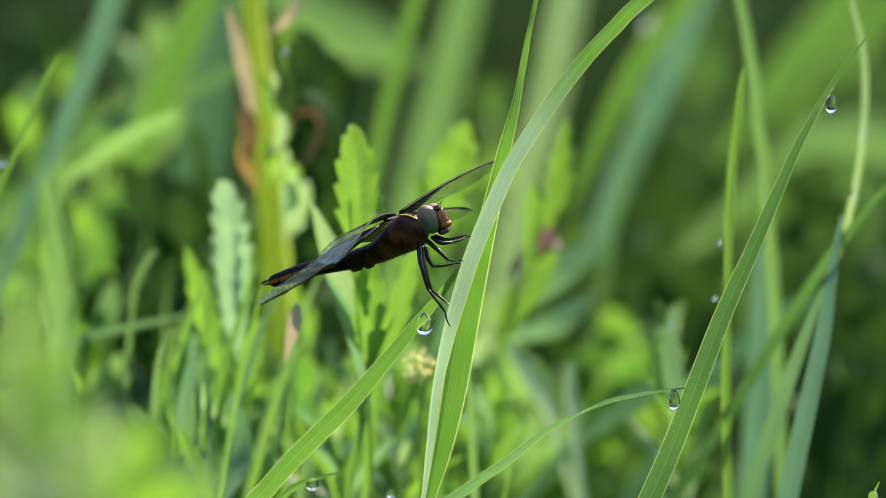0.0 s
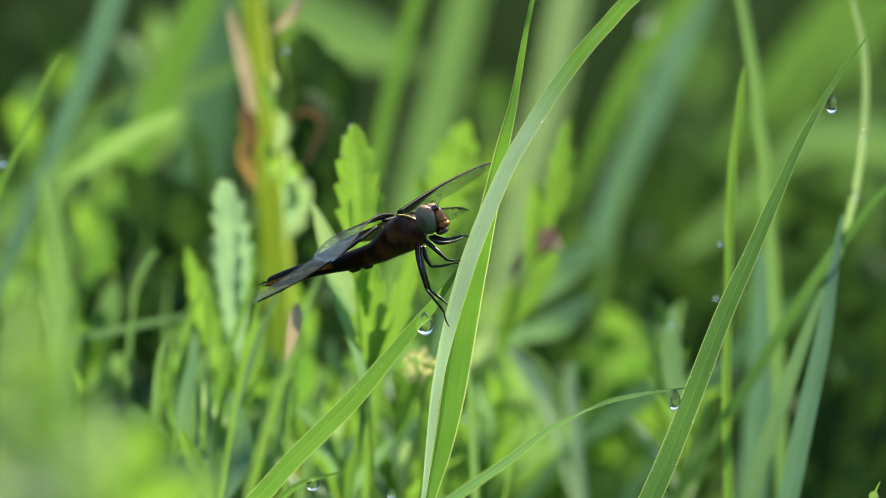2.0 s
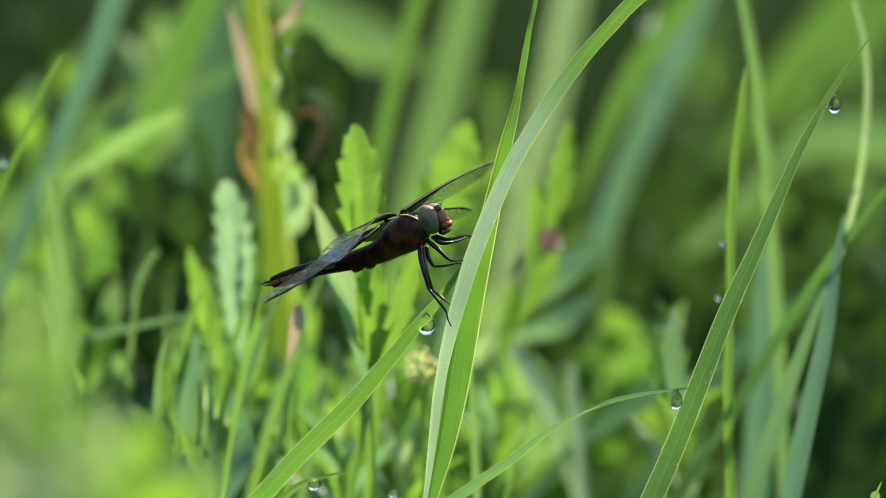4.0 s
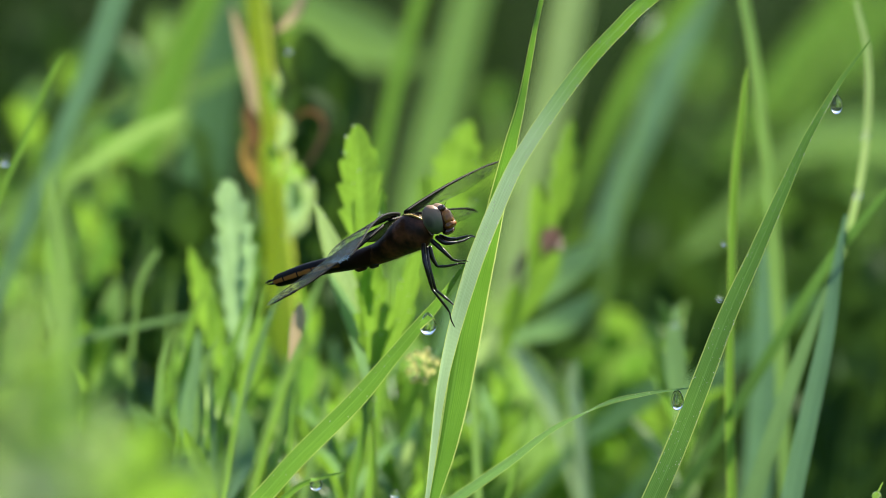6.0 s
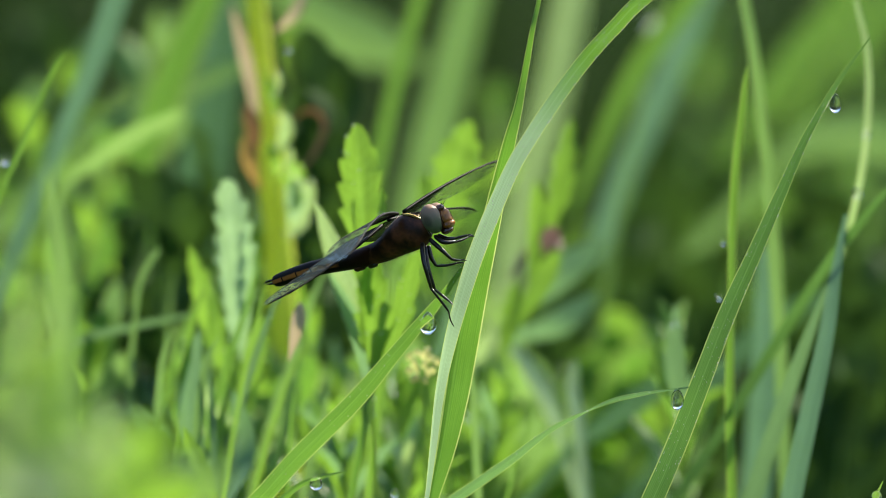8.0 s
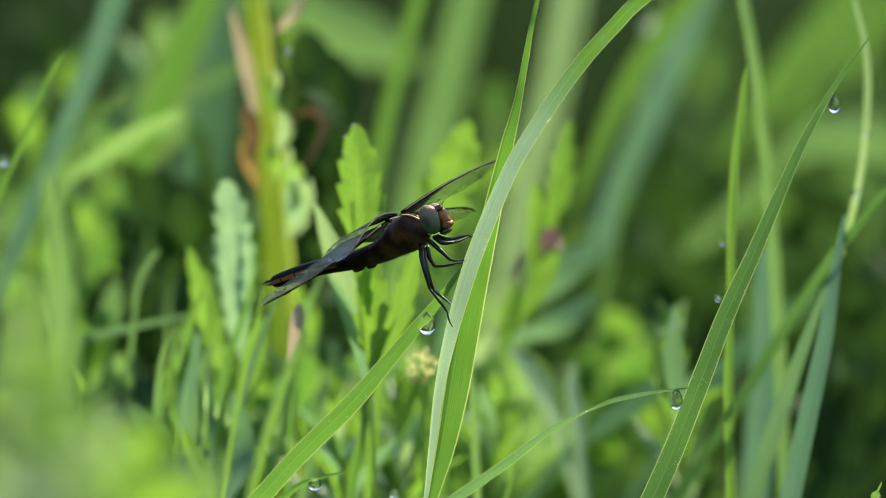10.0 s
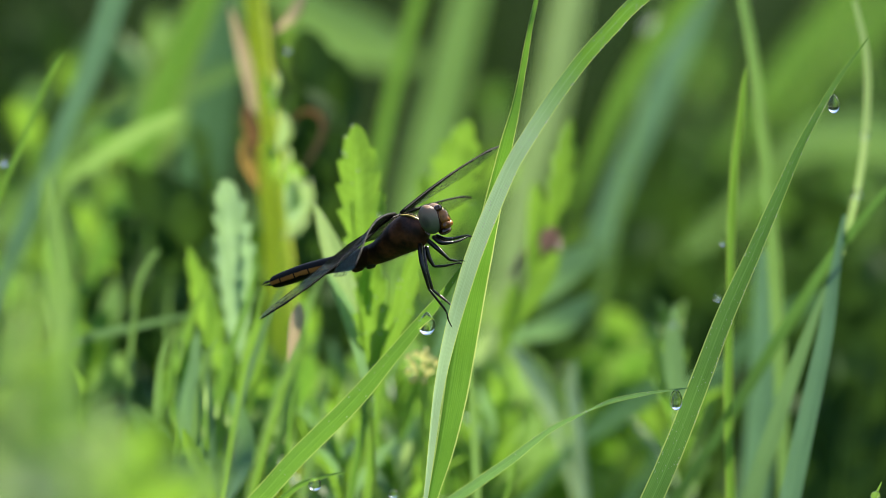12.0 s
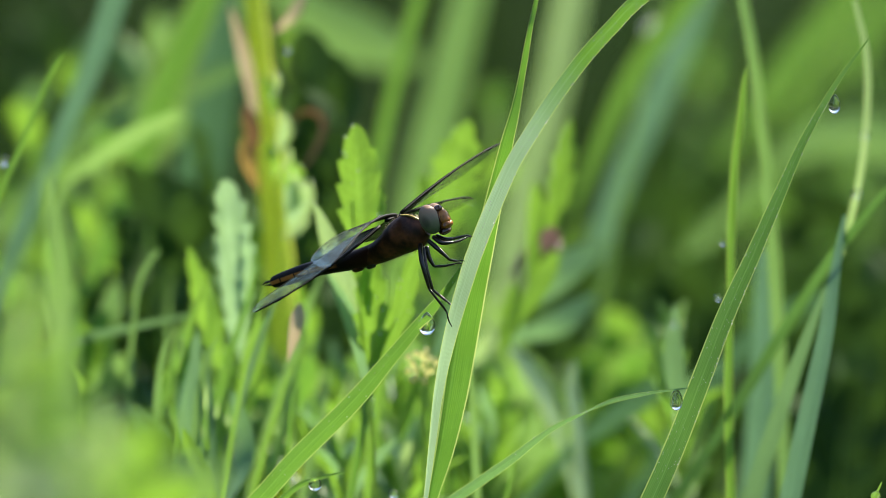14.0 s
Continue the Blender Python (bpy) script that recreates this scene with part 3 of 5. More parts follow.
second = thing("herb", "pale dewy herb shoot with blunt toothed leaves", "plant", "herbs")
stalk("stem", [(430, 950, 159), (415, 700, 156), (408, 500, 154), (400, 380, 154)], 4, STEM_GREEN, second)
leaf("leaf", [(412, 620, 150), (408, 470, 149), (393, 318, 149)], 80, HERB_DEWY, second, face=-30, fold=0.2, teeth=8, n=72, seed=11, peak=0.6, blunt=0.42)
leaf("leaf", [(420, 640, 148), (425, 500, 146), (422, 400, 146)], 44, HERB_DEWY, second, face=-45, fold=0.2, teeth=7, n=48, seed=12)
leaf("leaf", [(408, 700, 152), (365, 570, 156), (328, 435, 159)], 50, HERB, second, face=-25, fold=0.2, teeth=6, n=48, seed=13)
leaf("leaf", [(410, 760, 154), (350, 690, 154), (315, 600, 152)], 46, HERB_PALE, second, face=-40, fold=0.2, n=24, seed=14)
leaf("leaf", [(412, 720, 154), (440, 640, 154), (462, 560, 154)], 40, HERB, second, face=-20, fold=0.2, n=24, seed=15)

third = thing("herb", "bright green herb shoot with toothed leaves, partly hidden by grass", "plant", "herbs")
stalk("stem", [(745, 950, 182), (755, 700, 182), (770, 480, 182), (785, 350, 182)], 4, STEM_GREEN, third)
leaf("leaf", [(760, 480, 179), (790, 340, 177), (826, 212, 175)], 84, HERB, third, face=-5, fold=0.2, teeth=8, n=64, seed=21, peak=0.6)
leaf("leaf", [(768, 520, 179), (760, 400, 179), (742, 300, 179)], 50, HERB, third, face=20, fold=0.2, teeth=6, n=48, seed=22)
leaf("leaf", [(760, 640, 181), (730, 560, 183), (705, 470, 185)], 44, HERB, third, face=20, fold=0.2, n=24, seed=23)
leaf("leaf", [(760, 640, 181), (800, 560, 183), (830, 490, 185)], 44, HERB_BLUE, third, face=-20, fold=0.2, n=24, seed=24)

fourth = thing("herb", "green herb with narrow leaves and a withered reddish flower head", "plant", "herbs")
stalk("stem", [(820, 950, 215), (870, 650, 215), (940, 480, 215), (985, 330, 215)], 4, STEM_GREEN, fourth)
leaf("leaf", [(960, 430, 213), (990, 320, 211), (1005, 210, 211)], 44, HERB, fourth, face=10, fold=0.2, teeth=5, n=40, seed=31)
leaf("leaf", [(930, 500, 213), (945, 400, 213), (942, 320, 213)], 36, HERB, fourth, face=-10, fold=0.2, n=24, seed=32)
leaf("leaf", [(900, 590, 213), (950, 500, 213), (985, 440, 213)], 40, HERB, fourth, face=-10, fold=0.2, n=24, seed=33)
leaf("leaf", [(880, 640, 213), (900, 560, 213), (905, 500, 213)], 40, HERB, fourth, face=10, fold=0.2, teeth=4, n=32, seed=34)
leaf("withered_flower", [(955, 450, 205), (968, 425, 205), (980, 402, 205)], 36, BUD, fourth, face=10, fold=0.3, n=24, seed=35, label="withered reddish brown flower head")
leaf("withered_flower", [(985, 445, 205), (975, 420, 207), (958, 405, 207)], 30, BUD, fourth, face=30, fold=0.3, n=24, seed=36, label="withered reddish brown flower head")

leaf("withered_flower", [(895, 500, 209), (912, 468, 209), (928, 440, 209)], 16, DRY, fourth, face=20, fold=0.3, n=24, seed=37, label="withered reddish brown flower head")

leaf("leaf", [(898, 562, 290), (980, 492, 290), (1064, 428, 294)], 60, HERB_BLUE, fourth, face=15, fold=0.15, n=24, seed=38)
leaf("leaf", [(890, 605, 290), (985, 572, 290), (1052, 520, 294)], 46, HERB_BLUE, fourth, face=10, fold=0.15, n=24, seed=39)

fifth = thing("herb", "small herb with an upright pale leaf that holds a dewdrop", "plant", "herbs")
stalk("stem", [(1210, 950, 158), (1202, 820, 156), (1196, 700, 154)], 3, STEM_GREEN, fifth)
leaf("leaf", [(1197, 725, 152), (1187, 640, 150), (1188, 538, 148)], 40, GRASS_SAGE, fifth, face=-20, fold=0.2, n=30, seed=64, peak=0.45)
leaf("leaf", [(1200, 735, 153), (1168, 660, 158), (1150, 596, 160)], 40, HERB, fifth, face=15, fold=0.2, teeth=4, n=30, seed=65)

# the thick yellow stem with dried leaves
tall = thing("herb", "thick yellow-green plant stem with withered brown leaves", "plant", "herbs")
stalk("stem", [(510, 950, 250), (496, 620, 250), (484, 400, 250), (466, 200, 250), (452, 60, 250), (440, -60, 250), (430, -200, 250)], 42, STEM_YELLOW, tall, n=40, taper=0.34)
leaf("dry_leaf", [(452, 250, 240), (432, 130, 240), (402, 10, 240)], 27, DRY, tall, face=-30, fold=0.4, n=24, seed=41, label="withered tan leaf")
leaf("dry_leaf", [(450, 275, 226), (440, 228, 222), (428, 185, 222)], 32, DRY_DARK, tall, face=-15, fold=0.4, n=24, seed=42, label="withered brown leaf")
leaf("dry_leaf", [(455, 340, 228), (434, 285, 224), (428, 240, 224)], 27, DRY_ORANGE, tall, face=-10, fold=0.3, n=24, seed=46, label="withered orange-brown leaf")
leaf("dry_leaf", [(505, 218, 232), (542, 196, 230), (568, 220, 228), (553, 264, 226), (526, 308, 224)], 13, DRY_DARK, tall, face=20, fold=0.4, n=32, seed=43, label="curled withered brown leaf")
leaf("leaf", [(505, 395, 205), (514, 355, 200), (520, 312, 198)], 46, HERB_DEWY, tall, face=-30, fold=0.2, n=20, seed=47, label="pale dewy leaf")
leaf("dry_leaf", [(480, 60, 210), (515, 30, 208), (540, -20, 208)], 24, DRY, tall, face=35, fold=0.4, n=24, seed=44, label="withered tan leaf")
leaf("dry_leaf", [(505, 640, 84), (518, 575, 82), (526, 535, 82)], 28, DRY, tall, face=-25, fold=0.3, n=24, seed=45, label="withered tan leaf")
for k, (x0, y0, x1, y1, w) in enumerate([(480, 210, 462, 130, 24), (486, 270, 500, 205, 26), (492, 330, 520, 290, 40), (500, 420, 545, 320, 34), (480, 320, 465, 250, 26)]):
    leaf("leaf", [(x0, y0, 215), ((x0 + x1) / 2 + 6, (y0 + y1) / 2, 212), (x1, y1, 210)], w, (HERB, HERB_PALE)[k % 2], tall, face=20 - 15 * k, fold=0.25, n=20, seed=50 + k)
for k, (x0, y0, x1, y1, w) in enumerate([(505, 380, 528, 318, 26), (508, 350, 512, 300, 18), (496, 300, 508, 262, 16), (488, 240, 494, 196, 14), (478, 170, 486, 128, 12), (512, 420, 540, 372, 24)]):
    leaf("leaf", [(x0, y0, 200), ((x0 + x1) / 2 + 4, (y0 + y1) / 2, 198), (x1, y1, 196)], w, HERB_PALE, tall, face=-30 - 4 * k, fold=0.2, teeth=3, n=20, seed=70 + k)

# lower storey of herbs
MIXED = (HERB, HERB, GRASS_MID, HERB_PALE, HERB_BLUE)
LOWER = [(350, 650, 150, 3), (470, 600, 120, 0), (545, 560, 170, 5), (600, 640, 130, 0), (690, 600, 110, 4), (830, 620, 140, 5), (880, 700, 130, 0),
         (760, 720, 95, 4), (560, 740, 90, 0), (420, 760, 100, 5), (330, 775, 60, 4), (900, 560, 230, 0), (300, 620, 220, 0), (640, 560, 200, 0),
         (1185, 555, 135, 0), (840, 800, 90, 3), (700, 790, 90, 0), (490, 700, 160, 4), (600, 800, 70, 4)]
for k, (x, y, d, th) in enumerate(LOWER):
    herb(x, y, d + (80, 140)[k % 2], 100 + k, leaves=17, length=165, width=22, leafmats=MIXED, teeth=th, lean=random.Random(k).uniform(-0.1, 0.25), upright=0.7, spreadmost=55)

low_shoot = thing("herb", "low bright green herb shoot beside bluish dewy leaves", "plant", "herbs")
stalk("stem", [(390, 950, 96), (372, 880, 96), (350, 830, 96)], 3, STEM_GREEN, low_shoot)
leaf("leaf", [(380, 905, 95), (347, 832, 94), (317, 758, 94)], 34, HERB, low_shoot, face=-15, fold=0.25, teeth=4, n=40, seed=61)
leaf("leaf", [(376, 900, 110), (325, 740, 118), (345, 585, 122)], 54, HERB_BLUE, low_shoot, face=-35, fold=0.15, n=30, seed=62, label="bluish green dewy leaf")
leaf("leaf", [(385, 910, 105), (425, 800, 118), (405, 690, 126)], 46, HERB_BLUE, low_shoot, face=-30, fold=0.15, n=30, seed=63, label="bluish green dewy leaf")

# herbs farther behind, sunlit
FAR = [(90, 260, 420), (230, 420, 380), (30, 480, 300), (170, 560, 260), (600, 30, 900), (880, 150, 800), (1050, 650, 800),
       (1250, 120, 1900), (1420, 60, 1600), (1540, 120, 1800), (300, 60, 600), (430, 420, 330), (1080, 430, 1300), (760, 330, 520), 
       (60, 120, 500), (180, 200, 450), (120, 420, 330), (260, 20, 520), (390, 80, 640), (150, 60, 560), (540, 0, 900), (1260, 40, 1500), (1360, 20, 2000), (1470, 160, 2200),
       (340, 560, 300), (450, 600, 260), (560, 590, 320), (650, 620, 280), (740, 600, 330), (830, 620, 300), (930, 660, 340), (520, 680, 240), (700, 690, 230), (870, 740, 230), (1000, 600, 380), (1050, 650, 420), (960, 700, 300), (1100, 780, 330), (1060, 600, 460), (980, 500, 330)]
for k, (x, y, d) in enumerate(FAR):
    d = d * 2.1 if x > 930 and d < 600 else d
    # right of 950 one leaf material in three has shade painted in
    herb(x, y, d, 200 + k, leaves=10, length=170, width=56 if x < 950 or d > 600 else 34, leafmats=(HERB, GRASS_MID, GRASS_SOFT) if x < 950 else (GRASS_MID, GRASS_MID, PAINTED_SHADE_LEAF), lean=0.12, radius=7,
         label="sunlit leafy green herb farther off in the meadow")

# low sunlit herbs that close the gaps between the shoots
rl = random.Random(611)
for k in range(11):
    herb(300 + 64 * k + rl.uniform(-20, 20), rl.uniform(660, 780), rl.uniform(300, 420), 600 + k, leaves=11, length=170, width=52, leafmats=(HERB, GRASS_SOFT, HERB_PALE), lean=0.1, radius=5,
         label="low sunlit green herb among the taller shoots")

# pale sunlit herbs far off, wholly out of focus
for k, (x, y, d) in enumerate([(1090, 540, 1100), (1130, 390, 1300), (1050, 420, 1000), (1085, 560, 440), (1135, 590, 450), (1045, 630, 430), (1110, 640, 420), (1330, 480, 1200), (1450, 430, 1400), (1270, 380, 1500), (1540, 300, 1500)]):
    herb(x, y, d, 500 + k, leaves=10, length=150, width=60 if d > 600 else 90, leafmats=(HERB, GRASS_SOFT) if d > 600 else (HERB, GRASS_MID), lean=0.12, radius=7,
         label="sunlit leafy green herb farther off in the meadow")

# added dark herbs that stand for shaded gaps, the shade in their leaf colour
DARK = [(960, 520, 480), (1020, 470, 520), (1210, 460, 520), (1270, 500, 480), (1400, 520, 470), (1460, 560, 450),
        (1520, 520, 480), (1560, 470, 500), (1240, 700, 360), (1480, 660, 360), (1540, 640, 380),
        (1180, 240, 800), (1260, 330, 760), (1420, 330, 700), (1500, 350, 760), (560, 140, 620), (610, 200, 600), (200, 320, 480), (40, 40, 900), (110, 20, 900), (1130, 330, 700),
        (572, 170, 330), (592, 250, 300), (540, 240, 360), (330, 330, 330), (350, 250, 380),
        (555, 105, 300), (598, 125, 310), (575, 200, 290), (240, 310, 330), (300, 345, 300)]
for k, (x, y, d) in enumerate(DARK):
    herb(x, y, d, 400 + k, leaves=11, length=190, width=70, leafmats=(PAINTED_SHADE_LEAF,), stem=STEM_GREEN, lean=0.05, radius=4,
         label="dark green herb added deeper in the meadow, shade painted into its leaves")

# herbs close to the lens, low at one side
CLOSE = [(60, 660, -480), (170, 720, -430), (20, 600, -450), (250, 760, -380), (110, 780, -520), (300, 820, -330), (40, 480, -540), (200, 800, -560)]
blade("grass_blade", [(120, 900, -260), (108, 560, -260), (95, 420, -260), (84, 330, -260), (80, 300, -260)], [40, 42, 40, 26, 6], GRASS_SOFT,
      "greyish green grass blade close before the lens, out of focus", face=-20, n=24)
for k, (x, y, d) in enumerate(CLOSE):
    herb(x, y, d, 300 + k, leaves=8, length=170, width=60, leafmats=(HERB, GRASS_SOFT, HERB_PALE), lean=0.05, radius=6, low=1000,
         label="bright green herb close before the lens, out of focus")


# thin grass among the herbs
rt = random.Random(909)
for k in range(34):
    x, y, d, ln = rt.uniform(260, 960), rt.uniform(430, 720), rt.uniform(90, 280), rt.uniform(-0.05, 0.35)
    c, w, cv = rt.choice(("mid", "soft", "mid", "bright", "sage", "soft")), rt.uniform(9, 19), rt.uniform(-30, 60)
    blade("grass_blade", [(x - ln * (905 - y), 905, d), (x - ln * (905 - y) * 0.6, y + (905 - y) * 0.55, d), (x - ln * (905 - y) * 0.2, y + (905 - y) * 0.2, d), (x + cv * 0.4, y, d)],
          [w, w, w * 0.7, 2], PALETTE[c], WORDS[c], face=rt.uniform(-50, 20), twist=rt.uniform(-20, 20), fold=0.2, n=18, seed=k, across=5)

# small yellowish flower head
def flower(x, y, d):
    e = thing("flower", "small pale yellow flower head on a green stem", "flower")
    stalk("stem", [(x + 10, 950, d), (x + 4, 800, d), (x, y + 10, d)], 4, STEM_GREEN, e)
    rnd = random.Random(7)
    for i in range(15):
        a, r = i * 2.4, 5 + 7 * math.sqrt(i)
        bx, by, bd = x + r * math.cos(a) * 0.9, y + r * math.sin(a), d + rnd.uniform(-1.5, 1.5)
        leaf("petal", [(bx, by + 6, bd), (bx + rnd.uniform(-3, 3), by, bd - 1), (bx + rnd.uniform(-6, 6), by - 9, bd)], 13, PETAL, e,
             face=rnd.uniform(-40, 40), fold=0.4, n=8, seed=i)


flower(740, 648, 95)


# ---------------------------------------------------------------- dew
def dewdrop(x, y, d, w, h, label="clear hanging dewdrop on a grass blade", pear=0.35):
    bm = bmesh.new()
    bmesh.ops.create_uvsphere(bm, u_segments=28, v_segments=20, radius=1.0)
    for v in bm.verts:
        z = v.co.z
        k = 1 - pear * max(0.0, (z + 0.3) / 1.3) ** 1.3
        v.co.x *= k
        v.co.y *= k
    sc = UNIT * (REACH + d / 1000) / REACH / 2
    bmesh.ops.scale(bm, vec=(w * sc, w * sc, h * sc), verts=bm.verts)
    me = bpy.data.meshes.new("dewdrop")
    bm.to_mesh(me)
    bm.free()
    me.polygons.foreach_set("use_smooth", [True] * len(me.polygons))
    me.materials.append(WATER)
    ob = new("dewdrop", me)
    ob.visible_shadow = False
    ob.location = site(x, y, d)
    return tagged(ob, label, "dewdrop", "dewdrops")


DROP_C = dewdrop(1471, 184, -0.5, 22, 35)
dewdrop(1192, 708, -3.5, 24, 38, pear=0.25)
dewdrop(751, 573, 9.5, 32, 42, pear=0.5)
dewdrop(553, 857, 20, 24, 24, pear=0.1)
blade("grass_blade", [(1105, 300, 482), (1132, 150, 482), (1149, 52, 482), (1162, -20, 482), (1175, -90, 482)], [7, 7, 6, 5, 2], GRASS_SOFT, "thin greyish green grass blade with a dewdrop, far behind", n=20)
SMALL = [(692, 874, 45, 16), (1188, 572, 143, 14), (1512, 343, 116, 18), (1526, 238, 115, 18), (1266, 527, 86, 12), (1274, 430, 86, 11),
         (3, 285, 120, 18), (505, 88, 168, 13), (1545, 878, 6, 18)]
for x, y, d, w in SMALL:
    dewdrop(x, y, d, w, w, "small round dewdrop clinging to grass", 0.05).data.materials[0] = DEW_SOFT

# white drop in place of a sun glint
dewdrop(1149, 52, 478, 27, 28, "dewdrop on a thin blade, its sun glint painted white", 0.1).data.materials[0] = DEW_PAINTED_GLINT
blade("grass_blade", [(470, 905, 24), (520, 862, 22), (560, 846, 20), (608, 835, 18)], [14, 12, 8, 2], GRASS_MID, "short thin grass tip with a round dewdrop", face=-30, n=20)


blade("grass_blade", [(1528, 910, 7), (1541, 885, 7), (1549, 868, 7), (1556, 853, 7)], [7, 6, 4, 2], GRASS_BRIGHT, "short yellow-green grass tip with a dewdrop", face=-10, n=16)


def beads(name, spots, seed, origin, label):
    """Rows of tiny dew beads, all in one mesh."""
    bm = bmesh.new()
    rnd = random.Random(seed)
    for x, y, d, r in spots:
        m = Matrix.Translation(site(x, y, d) - origin) @ Matrix.Diagonal((1, 1, rnd.uniform(0.8, 1.2), 1))
        bmesh.ops.create_icosphere(bm, subdivisions=2, radius=r * UNIT, matrix=m)
    me = bpy.data.meshes.new(name)
    bm.to_mesh(me)
    bm.free()
    me.polygons.foreach_set("use_smooth", [True] * len(me.polygons))
    me.materials.append(DEW_PAINTED_GLINT)
    ob = new(name, me)
    ob.visible_shadow = False
    ob.location = origin
    return tagged(ob, label, "dew", kind="stuff")


def leaf_dew(leaves, per, r0, r1, seed, label):
    """Dew scattered over the surfaces of some leaves, in one mesh."""
    rnd = random.Random(seed)
    bm = bmesh.new()
    for ob in leaves:
        vs = ob.data.vertices
        for i in range(per):
            p = ob.matrix_basis @ rnd.choice(vs).co
            bmesh.ops.create_icosphere(bm, subdivisions=2, radius=rnd.uniform(r0, r1) * UNIT, matrix=Matrix.Translation(p - AHEAD * 0.0002))
    me = bpy.data.meshes.new("leaf_dew")
    bm.to_mesh(me)
    bm.free()
    me.polygons.foreach_set("use_smooth", [True] * len(me.polygons))
    me.materials.append(DEW_PAINTED_GLINT)
    ob = tagged(new("leaf_dew", me), label, "dew", kind="stuff")
    ob.visible_shadow = False


leaf_dew([o for o in second.children if o.name.startswith("leaf")], 9, 1.2, 2.6, 5, "dew scattered on the pale herb leaves, its sparkle painted white")
leaf_dew([o for o in (*shoot.children, *third.children, *tall.children) if o.name.startswith("leaf")], 9, 1.3, 3.0, 6, "scattered dew on the toothed herb leaves")
leaf_dew([D, E], 40, 0.6, 1.3, 7, "tiny dew specks on the broad grass blades")

# ---------------------------------------------------------------- dragonfly
def insect_material(name, low, high, rough, scale, coat=0.0, spec=0.5, bump=0.15, bands=0.0):
    m, nt, b = mat_base(name)
    tex = nt.nodes.new("ShaderNodeTexCoord").outputs["Object"]
    n1, n2 = noise_node(nt, scale, 3, tex), noise_node(nt, scale * 6, 2, tex)
    f = math_node(nt, "ADD", math_node(nt, "MULTIPLY", n1, 0.7), math_node(nt, "MULTIPLY", n2, 0.3))
    f = math_node(nt, "MULTIPLY", math_node(nt, "SUBTRACT", f, 0.35), 3.2, True)
    if bands:
        sep = nt.nodes.new("ShaderNodeSeparateXYZ")
        link(nt, tex, sep.inputs[0])
        run = math_node(nt, "ADD", sep.outputs[0], math_node(nt, "MULTIPLY", sep.outputs[2], 0.7))
        run = math_node(nt, "ADD", math_node(nt, "MULTIPLY", run, 2 * math.pi / bands), math_node(nt, "MULTIPLY", n1, 9.0))
        f = math_node(nt, "MULTIPLY", f, math_node(nt, "ADD", math_node(nt, "MULTIPLY", math_node(nt, "SINE", run), 0.38), 0.62))
    link(nt, mix_col(nt, f, low, high), b.inputs["Base Color"])
    b.inputs["Roughness"].default_value = rough
    b.inputs["Coat Weight"].default_value = coat
    b.inputs["Coat Roughness"].default_value = 0.1
    b.inputs["Specular IOR Level"].default_value = spec
    bn = nt.nodes.new("ShaderNodeBump")
    bn.inputs["Strength"].default_value = bump
    bn.inputs["Distance"].default_value = 0.0002
    link(nt, n2, bn.inputs["Height"])
    link(nt, bn.outputs[0], b.inputs["Normal"])
    return m


def eye_material():
    m, nt, b = mat_base("compound_eye")
    tex = nt.nodes.new("ShaderNodeTexCoord").outputs["Generated"]
    sep = nt.nodes.new("ShaderNodeSeparateXYZ")
    link(nt, tex, sep.inputs[0])
    n = noise_node(nt, 6.0, 2, tex)
    f = math_node(nt, "ADD", sep.outputs[2], math_node(nt, "MULTIPLY", math_node(nt, "SUBTRACT", n, 0.5), 0.25))
    col = ramp(nt, f, [(0.15, (0.14, 0.18, 0.08)), (0.42, (0.19, 0.19, 0.11)), (0.62, (0.26, 0.20, 0.13)), (0.85, (0.31, 0.20, 0.13))])
    dist = nt.nodes.new("ShaderNodeVectorMath")
    dist.operation = "DISTANCE"
    link(nt, tex, dist.inputs[0])
    dist.inputs[1].default_value = (0.5, 0.0, 0.5)
    spot = math_node(nt, "MULTIPLY", math_node(nt, "SUBTRACT", 0.27, dist.outputs["Value"]), 7.0, True)
    link(nt, mix_col(nt, math_node(nt, "MULTIPLY", spot, 0.5), col, (0.03, 0.03, 0.03)), b.inputs["Base Color"])
    b.inputs["Roughness"].default_value = 0.45
    b.inputs["Specular IOR Level"].default_value = 0.15
    b.inputs["Coat Weight"].default_value = 0.14
    b.inputs["Coat Roughness"].default_value = 0.16
    vo = nt.nodes.new("ShaderNodeTexVoronoi")
    vo.inputs["Scale"].default_value = 60
    link(nt, tex, vo.inputs["Vector"])
    bn = nt.nodes.new("ShaderNodeBump")
    bn.inputs["Strength"].default_value = 0.1
    bn.inputs["Distance"].default_value = 0.0001
    link(nt, vo.outputs["Distance"], bn.inputs["Height"])
    link(nt, bn.outputs[0], b.inputs["Normal"])
    return m


